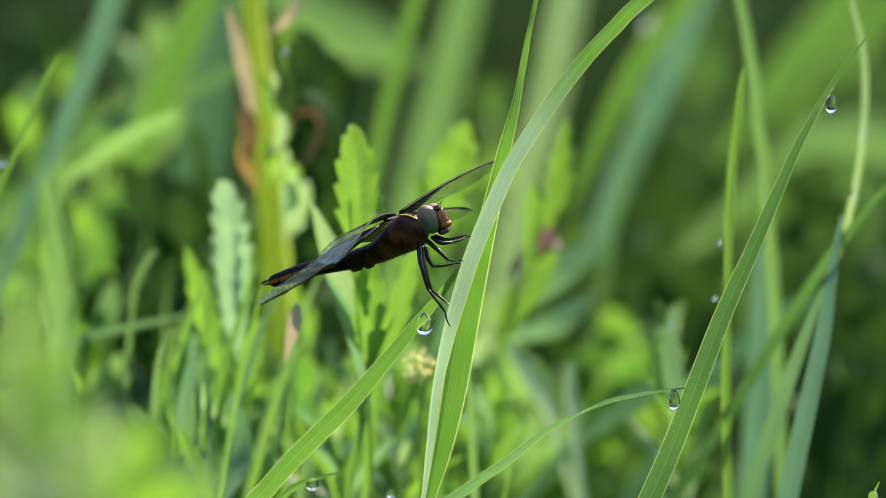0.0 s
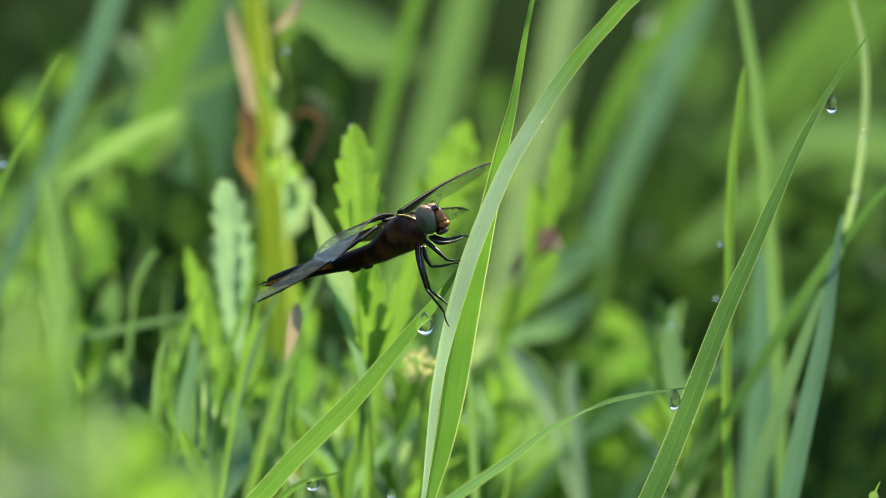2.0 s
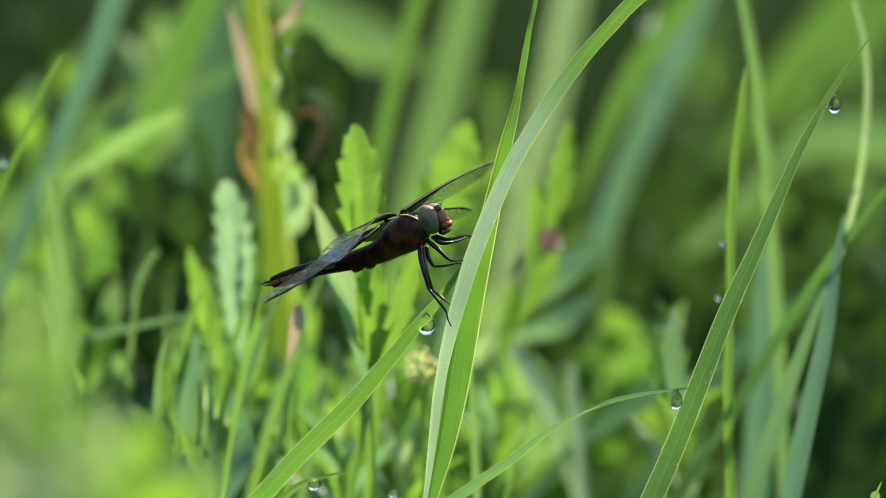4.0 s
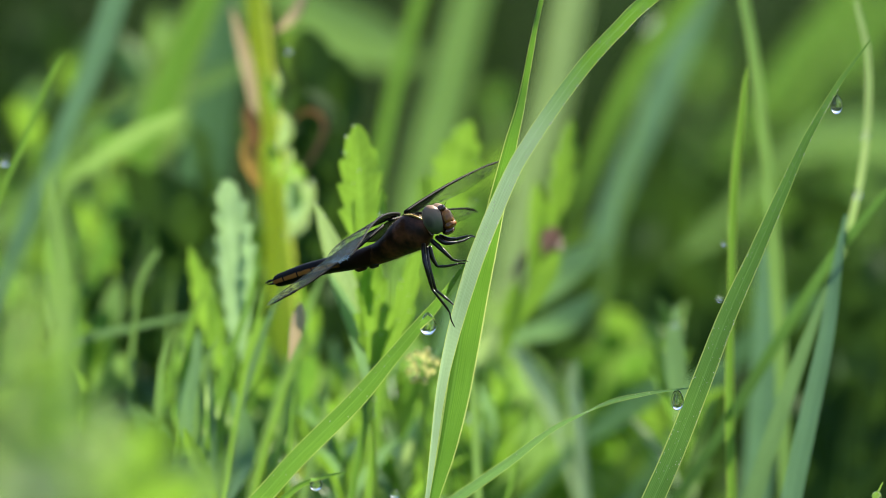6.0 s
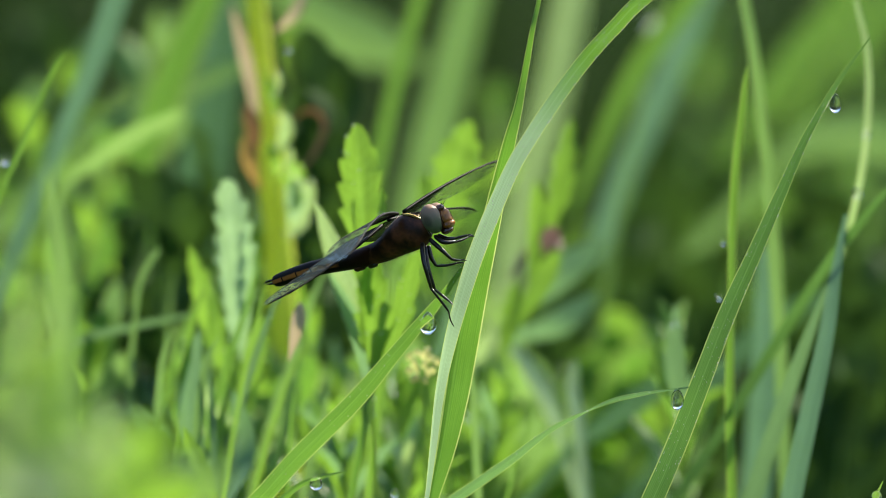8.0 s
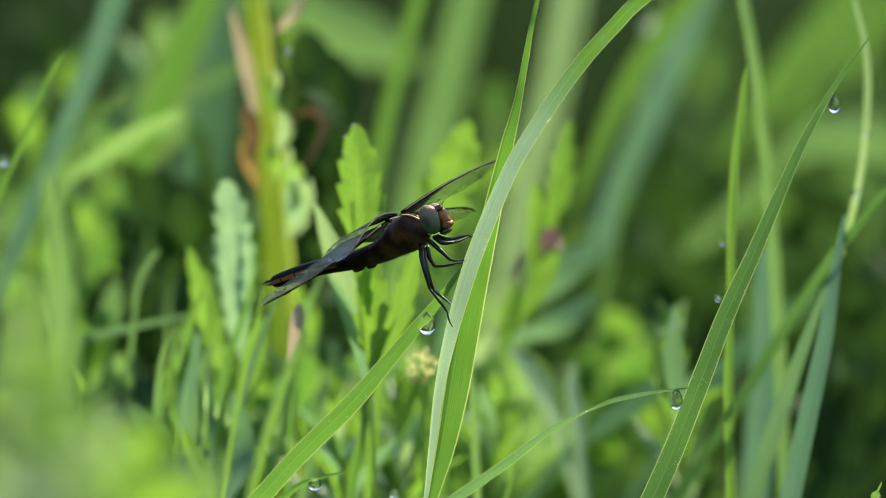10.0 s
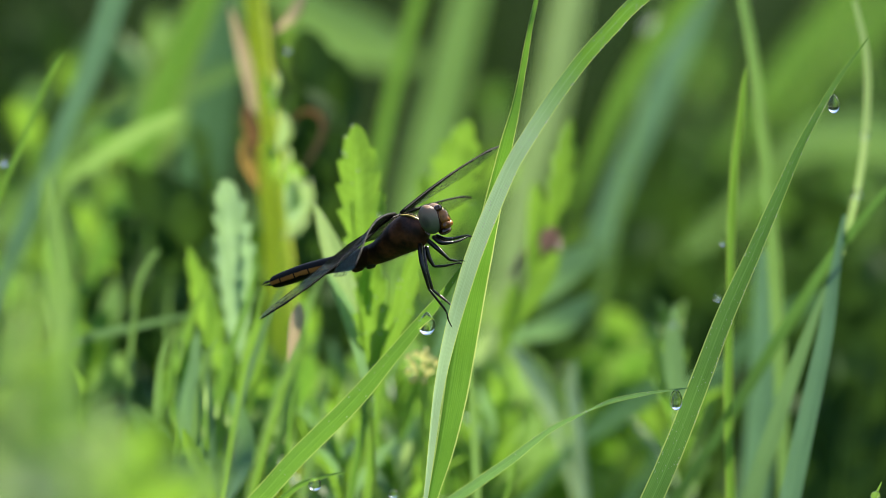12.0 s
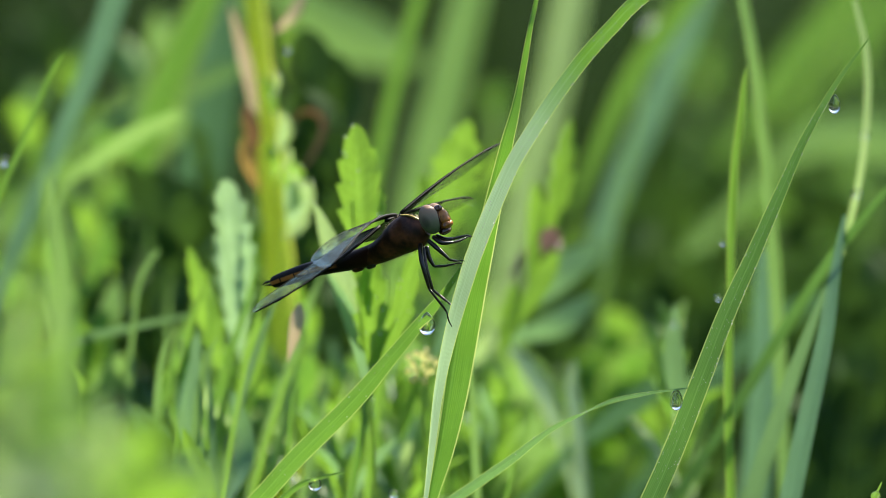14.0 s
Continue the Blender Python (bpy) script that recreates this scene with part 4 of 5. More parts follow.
def abdomen_material():
    m, nt, b = mat_base("abdomen")
    uv = nt.nodes.new("ShaderNodeUVMap").outputs[0]
    sep = nt.nodes.new("ShaderNodeSeparateXYZ")
    link(nt, uv, sep.inputs[0])
    n = noise_node(nt, 900.0, 3, nt.nodes.new("ShaderNodeTexCoord").outputs["Object"])
    h = math_node(nt, "SINE", math_node(nt, "MULTIPLY", sep.outputs[0], 2 * math.pi))
    d = math_node(nt, "ABSOLUTE", math_node(nt, "SUBTRACT", h, 0.10))
    d = math_node(nt, "ADD", d, math_node(nt, "MULTIPLY", math_node(nt, "SUBTRACT", n, 0.5), 0.2))
    band = math_node(nt, "MULTIPLY", math_node(nt, "SUBTRACT", 0.34, d), 8.0, True)
    ring = math_node(nt, "ABSOLUTE", math_node(nt, "SUBTRACT", math_node(nt, "FRACT", math_node(nt, "MULTIPLY", sep.outputs[1], 1 / 0.0034)), 0.5))
    gap = math_node(nt, "MULTIPLY", math_node(nt, "SUBTRACT", 0.47, ring), 30.0, True)
    tail = math_node(nt, "MULTIPLY", math_node(nt, "SUBTRACT", sep.outputs[1], 0.0138), 400.0, True)
    fac = math_node(nt, "MULTIPLY", math_node(nt, "MULTIPLY", band, gap), tail)
    front = math_node(nt, "MULTIPLY", math_node(nt, "SUBTRACT", 0.0150, math_node(nt, "ADD", sep.outputs[1], math_node(nt, "MULTIPLY", n, 0.003))), 160.0, True)
    dark = mix_col(nt, front, (0.008, 0.005, 0.004), (0.048, 0.017, 0.008))
    link(nt, mix_col(nt, fac, dark, (0.44, 0.165, 0.035)), b.inputs["Base Color"])
    b.inputs["Roughness"].default_value = 0.45
    b.inputs["Specular IOR Level"].default_value = 0.14
    return m


def wing_material():
    m, nt, b = mat_base("wing_membrane")
    uv = nt.nodes.new("ShaderNodeUVMap").outputs[0]
    sep = nt.nodes.new("ShaderNodeSeparateXYZ")
    link(nt, uv, sep.inputs[0])
    n = noise_node(nt, 300.0, 2, nt.nodes.new("ShaderNodeTexCoord").outputs["Object"])
    s = math_node(nt, "ADD", sep.outputs[1], math_node(nt, "MULTIPLY", math_node(nt, "SUBTRACT", n, 0.5), 0.12))
    s = math_node(nt, "ADD", s, math_node(nt, "MULTIPLY", sep.outputs[0], 0.12))
    patch = math_node(nt, "MULTIPLY", math_node(nt, "SUBTRACT", 0.46, s), 14.0, True)
    edge = math_node(nt, "MULTIPLY", math_node(nt, "SUBTRACT", 0.13, sep.outputs[0]), 20.0, True)
    edge = math_node(nt, "MULTIPLY", edge, math_node(nt, "MULTIPLY", math_node(nt, "SUBTRACT", 0.60, s), 20.0, True))
    patch = math_node(nt, "MAXIMUM", patch, edge)
    link(nt, mix_col(nt, patch, (0.32, 0.47, 0.47), (0.008, 0.007, 0.007)), b.inputs["Base Color"])
    link(nt, math_node(nt, "ADD", math_node(nt, "MULTIPLY", patch, 0.74), 0.22), b.inputs["Alpha"])
    b.inputs["Roughness"].default_value = 0.22
    link(nt, math_node(nt, "SUBTRACT", 0.22, math_node(nt, "MULTIPLY", patch, 0.2)), b.inputs["Specular IOR Level"])
    gl = nt.nodes.new("ShaderNodeBsdfGlossy")
    gl.inputs["Roughness"].default_value = 0.15
    gl.inputs["Color"].default_value = (0.75, 0.92, 1.0, 1)
    fr = nt.nodes.new("ShaderNodeFresnel")
    fr.inputs["IOR"].default_value = 1.55
    ms = nt.nodes.new("ShaderNodeMixShader")
    clear = math_node(nt, "SUBTRACT", 1.0, math_node(nt, "MULTIPLY", patch, 0.97))
    grain = nt.nodes.new("ShaderNodeCombineXYZ")
    link(nt, math_node(nt, "MULTIPLY", sep.outputs[0], 16.0), grain.inputs[0])
    link(nt, math_node(nt, "MULTIPLY", sep.outputs[1], 5.0), grain.inputs[1])
    pleat = math_node(nt, "MULTIPLY", math_node(nt, "SUBTRACT", noise_node(nt, 1.0, 2, grain.outputs[0]), 0.35), 3.0, True)
    clear = math_node(nt, "MULTIPLY", clear, pleat)
    link(nt, math_node(nt, "MULTIPLY", math_node(nt, "MULTIPLY", math_node(nt, "ADD", fr.outputs[0], 0.12), clear), 0.4, True), ms.inputs[0])
    link(nt, b.outputs[0], ms.inputs[1])
    link(nt, gl.outputs[0], ms.inputs[2])
    link(nt, ms.outputs[0], nt.nodes["Material Output"].inputs["Surface"])
    return m


BROWN = insect_material("thorax_brown", (0.008, 0.004, 0.003), (0.27, 0.088, 0.035), 0.5, 190.0, 0.0, 0.3, 0.6, bands=0.0058)
BLACK = insect_material("leg_black", (0.006, 0.005, 0.004), (0.026, 0.012, 0.008), 0.28, 500.0, 0.4, 0.5)
FACE = insect_material("face_orange", (0.13, 0.033, 0.002), (0.50, 0.18, 0.013), 0.28, 420.0, 0.4, 0.45, 0.4)
DARK_FACE = insect_material("face_dark", (0.03, 0.010, 0.005), (0.12, 0.036, 0.012), 0.25, 420.0, 0.6)
YELLOW = insect_material("yellow_stripe", (0.45, 0.30, 0.06), (0.7, 0.55, 0.16), 0.4, 500.0)
HAIR = insect_material("body_hair", (0.12, 0.08, 0.05), (0.32, 0.23, 0.14), 0.5, 300.0)
EYE_MAT = eye_material()
ABDOMEN = abdomen_material()
WING = wing_material()
VEIN = insect_material("wing_vein", (0.002, 0.002, 0.002), (0.006, 0.005, 0.004), 0.5, 600.0, 0.0, 0.1)

FORE = (RIGHT * 0.83008 - AHEAD * 0.47005 + UP * 0.30003)
LEFT = (RIGHT * 0.38807 + AHEAD * 0.87330 + UP * 0.29452)
BACKWARD = (-RIGHT * 0.40046 - AHEAD * 0.12804 + UP * 0.90733)
BODY = site(700, 418, 3)
FLY_REST = Matrix.Translation(BODY) @ Matrix((FORE, LEFT, BACKWARD)).transposed().to_4x4()
fly = thing("dragonfly", "dark brown dragonfly with smoky wings perched on a grass blade", "dragonfly")
fly.matrix_world = FLY_REST
TO_FLY = FLY_REST.inverted()
MM = 0.001


def loft(sections, sides=24):
    """sections: (x, half width, half height, z) in mm along the body."""
    fine = spline(sections, (len(sections) - 1) * 5)
    verts, faces, uvs = [], [], []
    for x, hw, hh, z in fine:
        for k in range(sides + 1):
            q = 2 * math.pi * k / sides
            verts.append((x * MM, math.cos(q) * max(hw, 0.02) * MM, (z + math.sin(q) * max(hh, 0.02)) * MM))
            uvs.append((k / sides, -x * MM))
    n = sides + 1
    for i in range(len(fine) - 1):
        for k in range(sides):
            a = i * n + k
            faces.append((a, a + 1, a + 1 + n, a + n))
    faces.append(tuple(range(sides)))
    faces.append(tuple(range((len(fine) - 1) * n, (len(fine) - 1) * n + sides))[::-1])
    return verts, faces, uvs


def blob(cx, cy, cz, rx, ry, rz, bumpy=0.0, seed=0, seg=24):
    bm = bmesh.new()
    bmesh.ops.create_uvsphere(bm, u_segments=seg, v_segments=seg * 2 // 3, radius=1.0)
    for v in bm.verts:
        k = 1 + bumpy * noise.noise(v.co * 2.3 + Vector((seed, 0, 0)))
        v.co = Vector(((cx + v.co.x * rx * k) * MM, (cy + v.co.y * ry * k) * MM, (cz + v.co.z * rz * k) * MM))
    return bm


v, f, u = loft([(-9.5, 1.6, 1.6, -1.8), (-7.6, 1.9, 1.95, -1.8), (-5.6, 2.1, 2.2, -1.75), (-3.4, 2.4, 2.6, -1.4), (-1, 2.8, 3.2, -0.75), (1.0, 3.0, 3.6, -0.35), (3.3, 2.9, 3.7, -0.2), (5.2, 2.3, 2.9, -0.6), (6.8, 1.4, 1.7, -0.4)])
thorax = mesh_object("thorax", v, f, BROWN, u, fly, "dark brown hairy thorax")
v, f, u = loft([(-6, 1.9, 2.0, -1.6), (-9, 2.0, 2.0, -1.7), (-13.8, 1.75, 1.75, -1.2), (-18, 1.55, 1.6, -0.65), (-22, 1.5, 1.55, -0.3), (-25.5, 1.4, 1.5, -0.25), (-28, 1.25, 1.35, -0.2), (-29.4, 1.05, 1.1, -0.15), (-30.0, 0.5, 0.5, -0.1)])
abdomen = mesh_object("abdomen", v, f, ABDOMEN, u, fly, "black abdomen with an orange stripe along each side")
for y in (-0.45, 0.45):
    v, f, u = tube([(-0.0294, y * MM, 0.0000 - y * 0.0006), (-0.0306, y * 1.3 * MM, -y * 0.0010), (-0.0318, y * 0.9 * MM, -y * 0.0004)], [0.00024, 0.0003, 0.00010], 6)
    mesh_object("clasper", v, f, BLACK, u, abdomen)
part("genital_bump", blob(-7.6, -0.3, -3.5, 1.2, 1.1, 0.8, 0.25, 4, 16), BLACK, abdomen)
part("genital_bump", blob(-10.4, -0.4, -3.2, 1.5, 1.1, 0.75, 0.2, 9, 16), BROWN, abdomen)
v, f, u = strip([FLY_REST @ Vector(q) for q in ((0.0029, -0.0003, 0.0037), (0.0042, -0.0003, 0.00325), (0.0053, -0.0003, 0.00245), (0.0064, -0.0003, 0.0014))],
                [0.00018, 0.00028, 0.00028, 0.0002], 60, 0, 0.1, 3)
ob = mesh_object("back_stripe", [TO_FLY @ Vector(p) for p in v], f, YELLOW, u, fly, "pale yellow stripe along the back")
mod = ob.modifiers.new("thick", "SOLIDIFY")
mod.thickness = 0.0003


def hair(n, seed):
    rnd = random.Random(seed)
    V, Fc = [], []
    for i in range(n):
        x, q = rnd.uniform(-5.5, 6.0), radians(172 + rnd.choice((-1, 1)) * rnd.uniform(72, 178))
        back, k = max(0.0, 1 - x), math.sqrt(max(0.1, 1 - (max(0.0, x - 1) / 7) ** 2))
        p = Vector((x, math.cos(q) * (2.9 - 0.13 * back) * k, -0.3 - 0.25 * back + math.sin(q) * (3.55 - 0.23 * back) * k)) * MM
        nrm = Vector((rnd.gauss(0, 0.3), math.cos(q) + rnd.gauss(0, 0.25), math.sin(q) + rnd.gauss(0, 0.25))).normalized()
        t = nrm.cross(Vector((0.3, 0.2, 0.9))).normalized() * 0.00003
        b = len(V)
        V += [p - t, p + t, p + nrm.cross(t) , p + nrm * rnd.uniform(0.0004, 0.0009)]
        Fc += [(b, b + 1, b + 3), (b + 1, b + 2, b + 3), (b + 2, b, b + 3)]
    ob = mesh_object("hair", V, Fc, HAIR, None, thorax, "fine pale brown body hair")
    ob["kind"] = "stuff"


hair(900, 3)

HEAD_AT = Vector((9.3, 0, 0.8)) * MM
head = mesh_object("head", *loft([(-1.9, 0.9, 0.9, -0.6), (-1.0, 2.4, 2.0, -0.5), (0.6, 2.6, 2.4, -0.3), (1.8, 1.6, 1.8, -0.5)])[:2], BROWN, None, fly)
head.location = HEAD_AT
for y in (-1.5, 1.5):
    part("eye", blob(-0.3, y, 0.25 if y < 0 else -0.35, 2.0, 2.25, 3.0), EYE_MAT, head, "large compound eye, grey-green below and reddish above")
part("frons", blob(1.4, 0.05, -0.75, 1.65, 1.55, 2.0, 0.16, 2), FACE, head, "glossy orange-brown face")
part("clypeus", blob(1.85, 0.0, -1.9, 1.25, 1.7, 0.95, 0.12, 5), FACE, head, "glossy orange-brown face")
part("labrum", blob(1.15, -0.15, -3.0, 1.25, 1.6, 0.8, 0.08, 6), DARK_FACE, head)
part("vertex", blob(1.45, 0, 1.5, 0.9, 1.0, 0.75, 0.1, 7), DARK_FACE, head)
for y in (-0.6, 0.6):
    v, f, u = tube([(0.0021, y * MM, 0.0019), (0.0027, y * 1.4 * MM, 0.0024), (0.0031, y * 1.8 * MM, 0.0027)], [0.00012, 0.00006, 0.00003], 5)
    mesh_object("antenna", v, f, BLACK, u, head)

LEGS = [
    ([(741, 430, 0), (744, 462, -3), (757, 512, -3)], [(757, 512, -3), (779, 540, -2), (788, 553, -1.5)], [(788, 553, -1.5), (791, 567, -1), (797, 579, -0.5)]),
    ([(746, 434, 2), (751, 472, 1), (763, 513, 1)], [(763, 513, 1), (780, 527, 1), (789, 534, 1)], [(789, 534, 1), (793, 538, 1), (798, 541, 1)]),
    ([(756, 426, -1), (772, 440, -3), (793, 460, -3)], [(793, 460, -3), (803, 462, -2), (810, 462, -1)], [(810, 462, -1), (814, 461, -1), (820, 463, -0.5)]),
    ([(752, 436, 2), (757, 456, 2), (766, 472, 2)], [(766, 472, 2), (785, 471, 2), (803, 467, 1.5)], [(803, 467, 1.5), (811, 466, 1), (819, 468, 1)]),
    ([(765, 420, -2), (780, 430, -4), (801, 429, -3)], [(801, 429, -3), (812, 426, -2), (822, 421, -1)], [(822, 421, -1), (827, 419, -0.5), (832, 420, -0.5)]),
    ([(770, 418, 1), (785, 424, 0), (800, 423, 0)], [(800, 423, 0), (812, 420, 0), (822, 417, 0)], [(822, 417, 0), (827, 417, 0), (834, 420, 0)]),
]
for fem, tib, tar in LEGS:
    made = None
    for nm, pts, r0, r1 in (("leg", fem, 4.8, 3.0), ("tibia", tib, 2.6, 1.7), ("tarsus", tar, 1.5, 0.9)):
        path = [TO_FLY @ Vector(p) for p in spline([site(*p) for p in pts], 10)]
        rr = [(r0 + (r1 - r0) * i / 10) * (0.85 + 0.25 * math.sin(math.pi * i / 10)) * UNIT for i in range(11)]
        v, f, u = tube(path, rr, 9)
        if nm == "tibia":
            for i in range(2, 10, 2):
                b0 = len(v)
                p, t = path[i], (path[i] - path[i - 1]).normalized()
                q = t.cross(Vector((0.2, 0.9, 0.3))).normalized() * (1 if i % 4 else -1)
                v += [p - t * 0.00006, p + t * 0.00006, p + q.cross(t) * 0.00006, p + q * 0.0009 + t * 0.0004]
                f += [(b0, b0 + 1, b0 + 3), (b0 + 1, b0 + 2, b0 + 3), (b0 + 2, b0, b0 + 3)]
                u += [(0, 0)] * 4
        ob = mesh_object(nm, v, f, BLACK, u, made or fly, "glossy black leg" if made is None else "")
        made = made or ob


def wing_outline(s, hind):
    """Leading and trailing edge, in mm, at share s of the span."""
    lead = 0.6 + 1.0 * math.sin(math.pi * min(s * 0.9, 1)) - 2.2 * max(0, s - 0.80) ** 1.5 * 8
    chord = (5.2 + 5.6 * math.sin(math.pi * min(1, s * 0.8 + 0.15)) ** 0.8) if hind else (2.8 + 6.4 * math.sin(math.pi * min(1, s * 0.72 + 0.02)) ** 0.9)
    chord *= min(1.0, (max(0.0, 1 - s) / 0.20)) ** 0.5 if s > 0.80 else 1.0
    chord *= min(1.0, 0.25 + s / 0.10)
    return lead, lead - chord


def wing(side, hind, span, droop):
    n, m = 30, 8
    V, Fc, Uv = [], [], []
    for i in range(n + 1):
        s = i / n
        le, tr = wing_outline(s, hind)
        for k in range(m + 1):
            c = k / m
            x = le + (tr - le) * c
            z = 0.10 * (1 if k % 2 else -1) * (1 - s) - droop * s * s
            V.append((x * MM, side * s * span * MM, z * MM))
            Uv.append((c, s))
    for i in range(n):
        for k in range(m):
            a = i * (m + 1) + k
            Fc.append((a, a + 1, a + m + 2, a + m + 1))
    w = mesh_object("hind_wing" if hind else "fore_wing", V, Fc, WING, Uv, fly, "clear smoky wing with a dark patch at its base")

    def at(s, c, lift=0.05):
        le, tr = wing_outline(s, hind)
        return Vector(((le + (tr - le) * c) * MM, side * s * span * MM, (lift - droop * s * s) * MM))

    v, f, u = tube([at(i / 30, 0.0) for i in range(31)], [0.00036 - 0.00010 * i / 15 if i < 15 else 0.00022 - 0.00008 * (i - 15) / 15 for i in range(31)], 6)
    mesh_object("costa", v, f, VEIN, u, w, "black leading edge vein")
    v, f, u = tube([at(0.80 + 0.085 * i / 4, 0.03) for i in range(5)], [0.0001, 0.00025, 0.00025, 0.00025, 0.0001], 6)
    mesh_object("wing_spot", v, f, VEIN, u, w, "dark spot near the wing tip")
    V, Fc, Uv = [], [], []

    def vein(path, r):
        v, f, u = tube(path, [r] * len(path), 4, False)
        b = len(V)
        V.extend(v)
        Uv.extend(u)
        Fc.extend(tuple(q + b for q in face) for face in f)

    for c0, c1, s1 in ((0.06, 0.05, 0.97), (0.12, 0.11, 0.97), (0.19, 0.21, 0.96), (0.25, 0.30, 0.96), (0.33, 0.41, 0.93), (0.4, 0.52, 0.9), (0.48, 0.64, 0.86), (0.55, 0.75, 0.82), (0.7, 0.99, 0.7), (0.85, 0.99, 0.4), (0.99, 1.0, 0.98)):
        vein([at(s1 * i / 20, c0 + (c1 - c0) * i / 20) for i in range(21)], 0.00004)
    rnd = random.Random(span)
    for k in range(420):
        s, c = rnd.uniform(0.05, 0.94), rnd.random() ** 0.8 * 0.9
        vein([at(s, c), at(s + rnd.uniform(-0.006, 0.006), min(1, c + rnd.uniform(0.05, 0.11)))], 0.00002)
    ob = mesh_object("vein_net", V, Fc, VEIN, Uv, w)
    ob["kind"] = "stuff"
    return w


WING_BASE = {"LF": Vector((1.8, 1.5, 3.6)) * MM, "LH": Vector((-2.2, 1.5, 3.2)) * MM, "RF": Vector((1.8, -1.3, 4.1)) * MM, "RH": Vector((-2.2, -1.5, 3.2)) * MM}
WINGS = {k: wing(1 if k[0] == "L" else -1, k[1] == "H", {"RF": 34, "LF": 36}.get(k, 35), {"LF": 2.6, "RF": 9.6, "LH": 1.5, "RH": -2.5}[k]) for k in WING_BASE}


def wing_pose(key, sweep, lift, pitch):
    """Degrees forward, up, and of nose-up incidence."""
    s = 1 if key[0] == "L" else -1
    return (Matrix.Translation(WING_BASE[key]) @ Matrix.Rotation(radians(-s * sweep), 4, "Z") @ Matrix.Rotation(radians(s * lift), 4, "X")
            @ Matrix.Rotation(radians(-pitch), 4, "Y"))


# ---------------------------------------------------------------- what moves
SWAY = [(0, 0, 0), (0.5, -0.04, 0), (1, -0.17, -0.3), (1.5, 0.32, 1.2), (2, 0.40, 1.5), (2.5, 0.43, 1.9), (3, 0.52, 2.4), (3.2, -0.4, 0.3), (3.8, 0.3, 1.2), (4.6, 0.0, 0.6),
        (5.5, 0.10, 1.0), (6, -0.17, 0.2), (6.5, 0.15, 1.3), (7, 0.86, 3.1), (7.5, 0.42, 1.8), (8, 0.05, 0.6), (8.8, 0.4, 1.4), (9.7, 0.1, 0.5),
        (10.5, 0.22, 0.8), (11, -0.02, 0), (11.5, 0.25, 0.7), (12, 0.22, 0.6), (12.5, 0.28, 0.65), (13, 0.22, 0.6), (13.5, 0.22, 0.7), (14, 0.22, 0.7)]
SWAY_C = [(0, 0), (2, 0), (2.5, 2), (3, 3), (4.2, 2), (5.5, 6), (6, 3), (6.5, 3.5), (7, 5.5), (7.5, 4), (8, 1), (9.2, 2.5), (10.5, 0), (12, 0), (12.5, -1), (13, -0.5), (13.5, -0.5), (14, 1)]
WING_ROWS = {
    "LF": [(0, 12.1, 1.2, 23), (3, 8.5, 0.6, 22), (5.5, 10.6, 1.0, 23), (8.2, 10.6, 1.0, 23), (11.1, 11.5, 2.0, 23), (11.4, 13.1, 5.6, 22), (12.5, 13.1, 5.6, 22), (14, 13.6, 6.4, 22)],
    "LH": [(0, 2.3, -12.0, 14), (3, 1.7, -11.8, 12), (5.5, 2.6, -12.4, 14), (8.2, 2.6, -12.4, 14), (11.1, 2.8, -11.3, 14), (11.4, 3.2, -7.9, 16), (12.5, 3.2, -7.9, 16), (14, 3.5, -8.3, 16)],
    "RF": [(0, 7.4, 16.0, 5), (1.5, 7.9, 16.7, 3), (3, 8.8, 16.9, -1), (5.5, 7.5, 15.4, 13), (6.5, 8.4, 16.8, 6), (8, 8.5, 16.5, 8), (10.5, 8.2, 16.4, 8), (11.1, 7.6, 16.0, 10),
           (11.4, 3.2, 11.4, 23), (12, 5.4, 11.7, 24), (13, 6.1, 15.3, 5), (14, 5.1, 15.9, 0)],
    "RH": [(0, -19.1, -7.2, 0), (1.5, -19.3, -6.2, -1), (3, -18.6, -5.4, -2), (5.5, -16.0, -8.3, 5), (6.5, -17.4, -7.4, 2), (8, -17.4, -7.5, 2), (10.5, -18.7, -7.1, 1), (11.1, -18.7, -7.2, 2),
           (11.4, -21.3, -12.1, 8), (12, -21.9, -11.1, 6), (13, -23.3, -9.5, 2), (14, -24.2, -8.8, -1)],
}
HEAD_ROWS = [(0, 0), (11.1, 0), (11.2, 0.85), (11.3, 1), (11.5, 1), (11.6, 0.15), (11.7, 0), (14, 0)]


def gnat():
    """A small brown fly that darts across; built round its own middle, head towards +x."""
    e = thing("fly", "tiny greyish brown fly darting through the grass", "fly")
    part("body", blob(-0.5, 0, 0, 1.5, 0.55, 0.6, 0.05, 1, 14), BROWN, e)
    part("head", blob(1.2, 0, 0.1, 0.5, 0.55, 0.5, 0.0, 2, 12), DARK_FACE, e)
    for sd in (-1, 1):
        v, f, u = strip([FLY_REST @ Vector((0.0002 - 0.0024 * i / 8, sd * 0.0018 * i / 8, 0.0005 + 0.0006 * i / 8)) for i in range(9)],
                        [0.0001 + 0.0006 * math.sin(math.pi * min(1, 0.15 + i / 9)) for i in range(9)], 70, 0, 0.05, 3)
        mesh_object("wing", [TO_FLY @ Vector(p) for p in v], f, WING, [(0.5, 0.8)] * len(u), e)
    return e


GNAT = gnat()
GNAT_ROWS = [(0, Vector((0.0, -0.12, 0.001)), 20), (11.85, Vector((0.0, -0.12, 0.001)), 20), (12.0, site(800, 1155, -30), 20), (12.1, site(1230, 777, -35), 20),
             (12.2, site(1660, 400, -40), 20), (12.45, Vector((0.42, -0.05, 0.001)), 20), (14, Vector((0.42, -0.05, 0.001)), 20)]


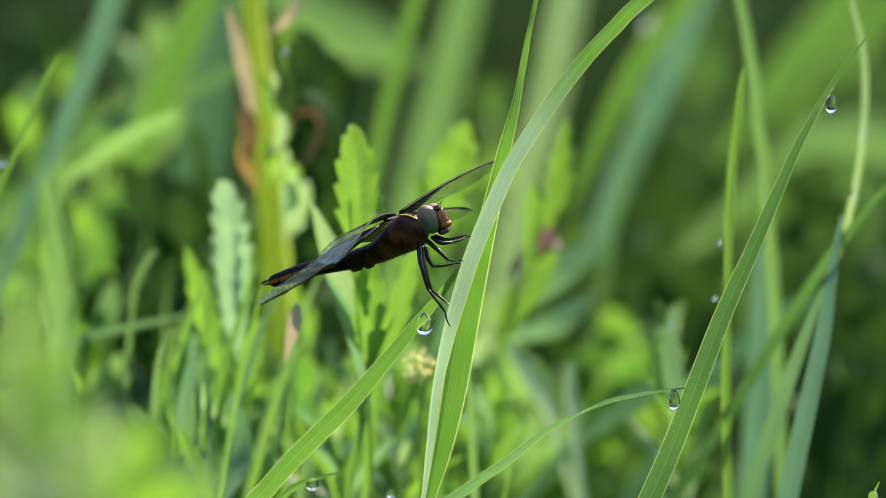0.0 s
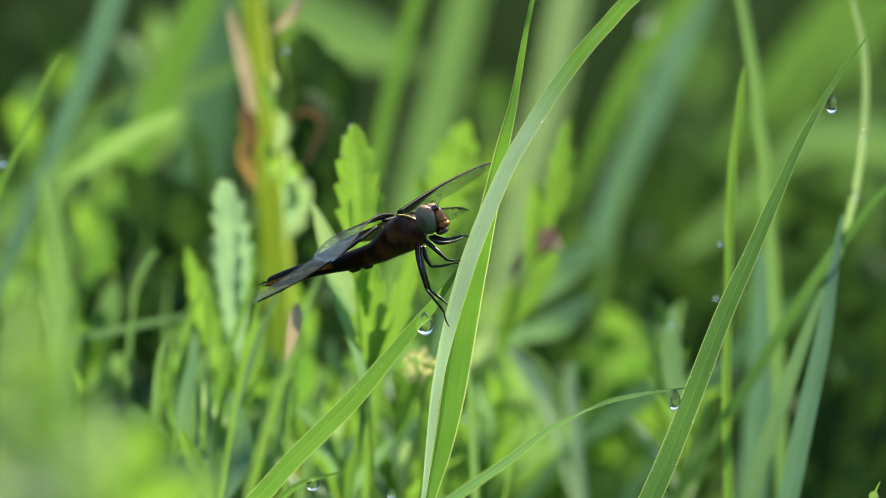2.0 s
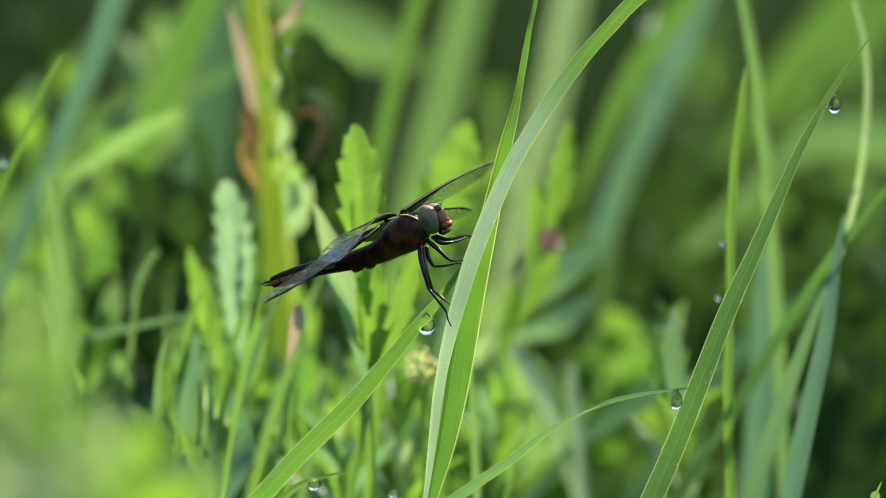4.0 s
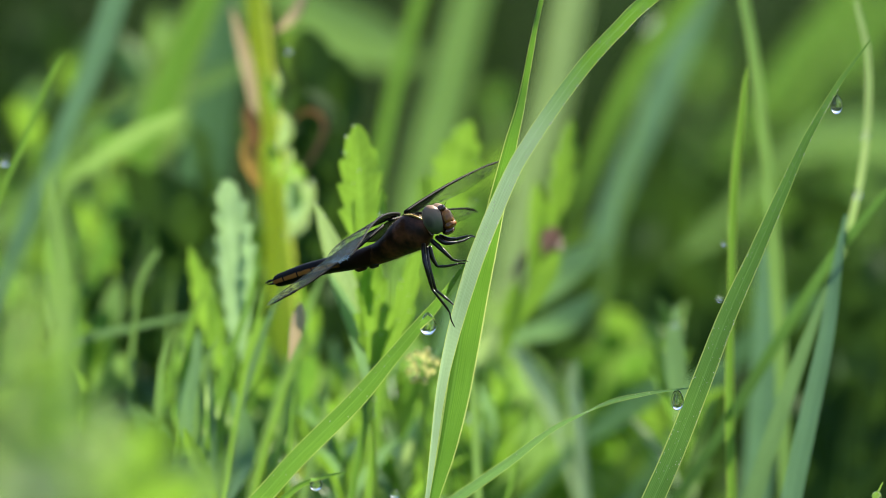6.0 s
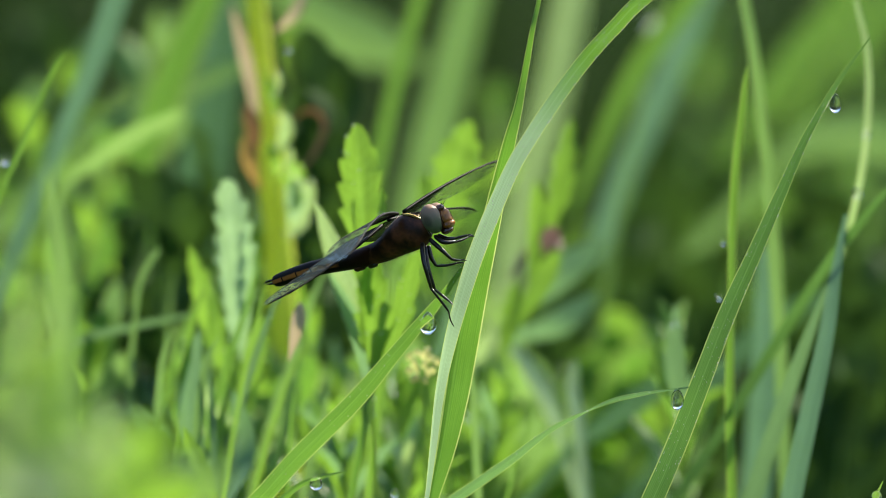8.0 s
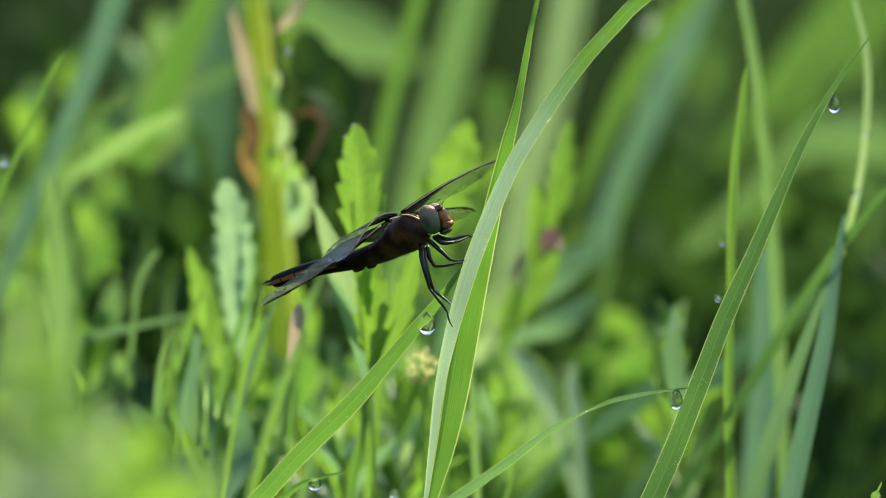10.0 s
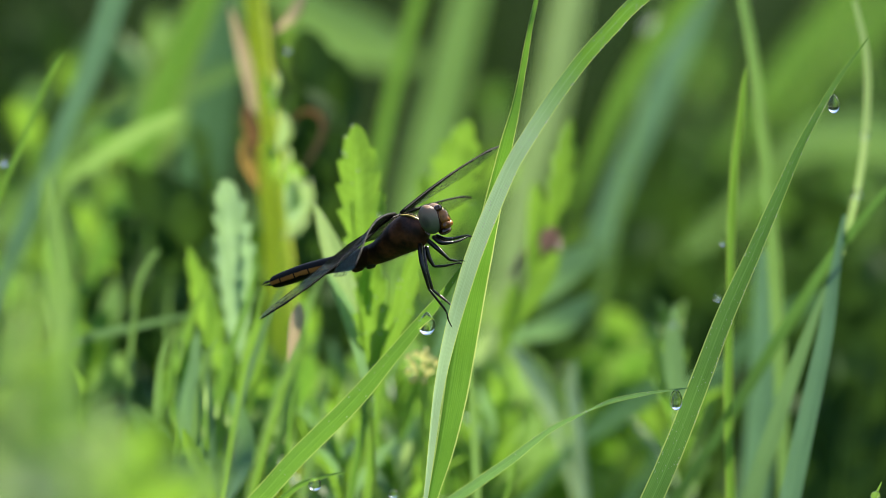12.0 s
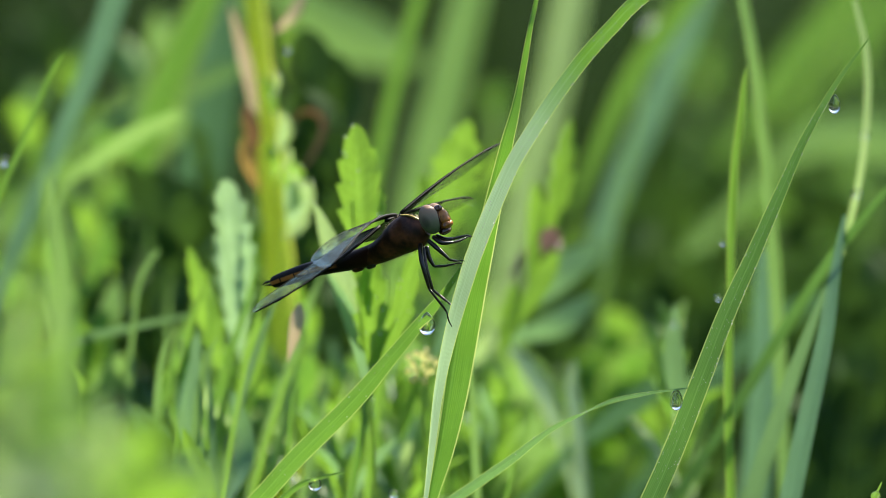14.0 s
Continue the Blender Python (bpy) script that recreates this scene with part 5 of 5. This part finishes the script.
def about(p, degrees):
    """A lean to the left about the line of sight through p."""
    return Matrix.Translation(p) @ Matrix.Rotation(radians(degrees), 4, -AHEAD) @ Matrix.Translation(-p)


def motions():
    walk(arched, [(t, about(A_FOOT, a) @ Matrix.Translation(A_FOOT)) for t, a, b in SWAY])
    walk(A_TOP, [(t, Matrix.Translation(A_BEND - A_FOOT) @ Matrix.Rotation(radians(b), 4, -AHEAD)) for t, a, b in SWAY])
    walk(bright, [(t, about(A_FOOT, a)) for t, a, b in SWAY])
    walk(fly, [(t, about(A_FOOT, a) @ FLY_REST) for t, a, b in SWAY])
    walk(DEW_LOW, [(t, about(A_FOOT, a) @ Matrix.Translation(A_FOOT)) for t, a, b in SWAY])
    walk(DEW_TOP, [(t, about(A_FOOT, a) @ Matrix.Translation(A_BEND) @ Matrix.Rotation(radians(b), 4, -AHEAD)) for t, a, b in SWAY])
    c = site(1143, 950, 0)
    turn = [(t, -a / 13.35) for t, a in SWAY_C]
    walk(C, [(t, about(c, a)) for t, a in turn])
    rest = Matrix.Translation(DROP_C.location)
    walk(DEW_C, [(t, about(c, a) @ Matrix.Translation(C_FOOT)) for t, a in turn])
    walk(DROP_C, [(t, about(c, a) @ rest) for t, a in turn])
    axis = FLY_REST.to_3x3().inverted() @ -AHEAD
    walk(head, [(t, Matrix.Translation(HEAD_AT) @ Matrix.Rotation(radians(34 * a), 4, axis) @ Matrix.Rotation(radians(-26 * a), 4, "Z")) for t, a in HEAD_ROWS])
    walk(GNAT, [(t, Matrix.Translation(p) @ pose(0, 0, 0, 0, -40, a)) for t, p, a in GNAT_ROWS])
    for k, rows in WING_ROWS.items():
        walk(WINGS[k], [(t, wing_pose(k, sw, li, pi)) for t, sw, li, pi in rows])


rd = random.Random(77)
low_spots, top_spots = [], []
line = spline([p[:2] for p in A_LINE], 300)
for i in range(110, 262):
    (x0, y0), (x1, y1) = line[i - 1], line[i + 1]
    ln = math.hypot(x1 - x0, y1 - y0)
    nx, ny = -(y1 - y0) / ln, (x1 - x0) / ln
    spots = low_spots if line[i][1] > 297 else top_spots
    if rd.random() < 0.3:
        o = 13.6 + rd.uniform(-1.2, 1.0)
        spots.append((line[i][0] + nx * o, line[i][1] + ny * o, -1.2, rd.uniform(0.8, 1.6)))
    if rd.random() < 0.22:
        o = rd.uniform(-12, 10)
        spots.append((line[i][0] + nx * o, line[i][1] + ny * o, -1.7, rd.uniform(0.7, 1.3)))
DEW_LOW = beads("dew_beads", low_spots, 1, A_FOOT, "fine dew beads on the arched grass blade")
DEW_TOP = beads("dew_beads", top_spots, 2, A_BEND, "fine dew beads along the margin of the arched blade")
c_line = spline([(1140, 905), (1186, 800), (1233, 680), (1279, 560), (1330, 446), (1374, 345), (1420, 243), (1476, 145)], 300)
c_wide = spline([(40, 0), (38, 0), (36, 0), (33, 0), (27, 0), (22, 0), (15, 0), (9, 0)], 300)
c_spots = []
for i in range(20, 296):
    nx, ny = 0.91, 0.41
    if rd.random() < 0.3:
        o = rd.choice((-1, 1, 1)) * c_wide[i][0] * rd.uniform(0.40, 0.46)
        c_spots.append((c_line[i][0] + nx * o, c_line[i][1] + ny * o, -1.0, rd.uniform(0.6, 1.3)))
    if rd.random() < 0.5:
        o = rd.uniform(-0.4, 0.4) * c_wide[i][0]
        c_spots.append((c_line[i][0] + nx * o, c_line[i][1] + ny * o, -0.9, rd.uniform(0.4, 0.9)))
C_FOOT = site(1143, 950, 0)
DEW_C = beads("dew_beads", c_spots, 3, C_FOOT, "fine dew beads on the broad tapering blade")

motions()
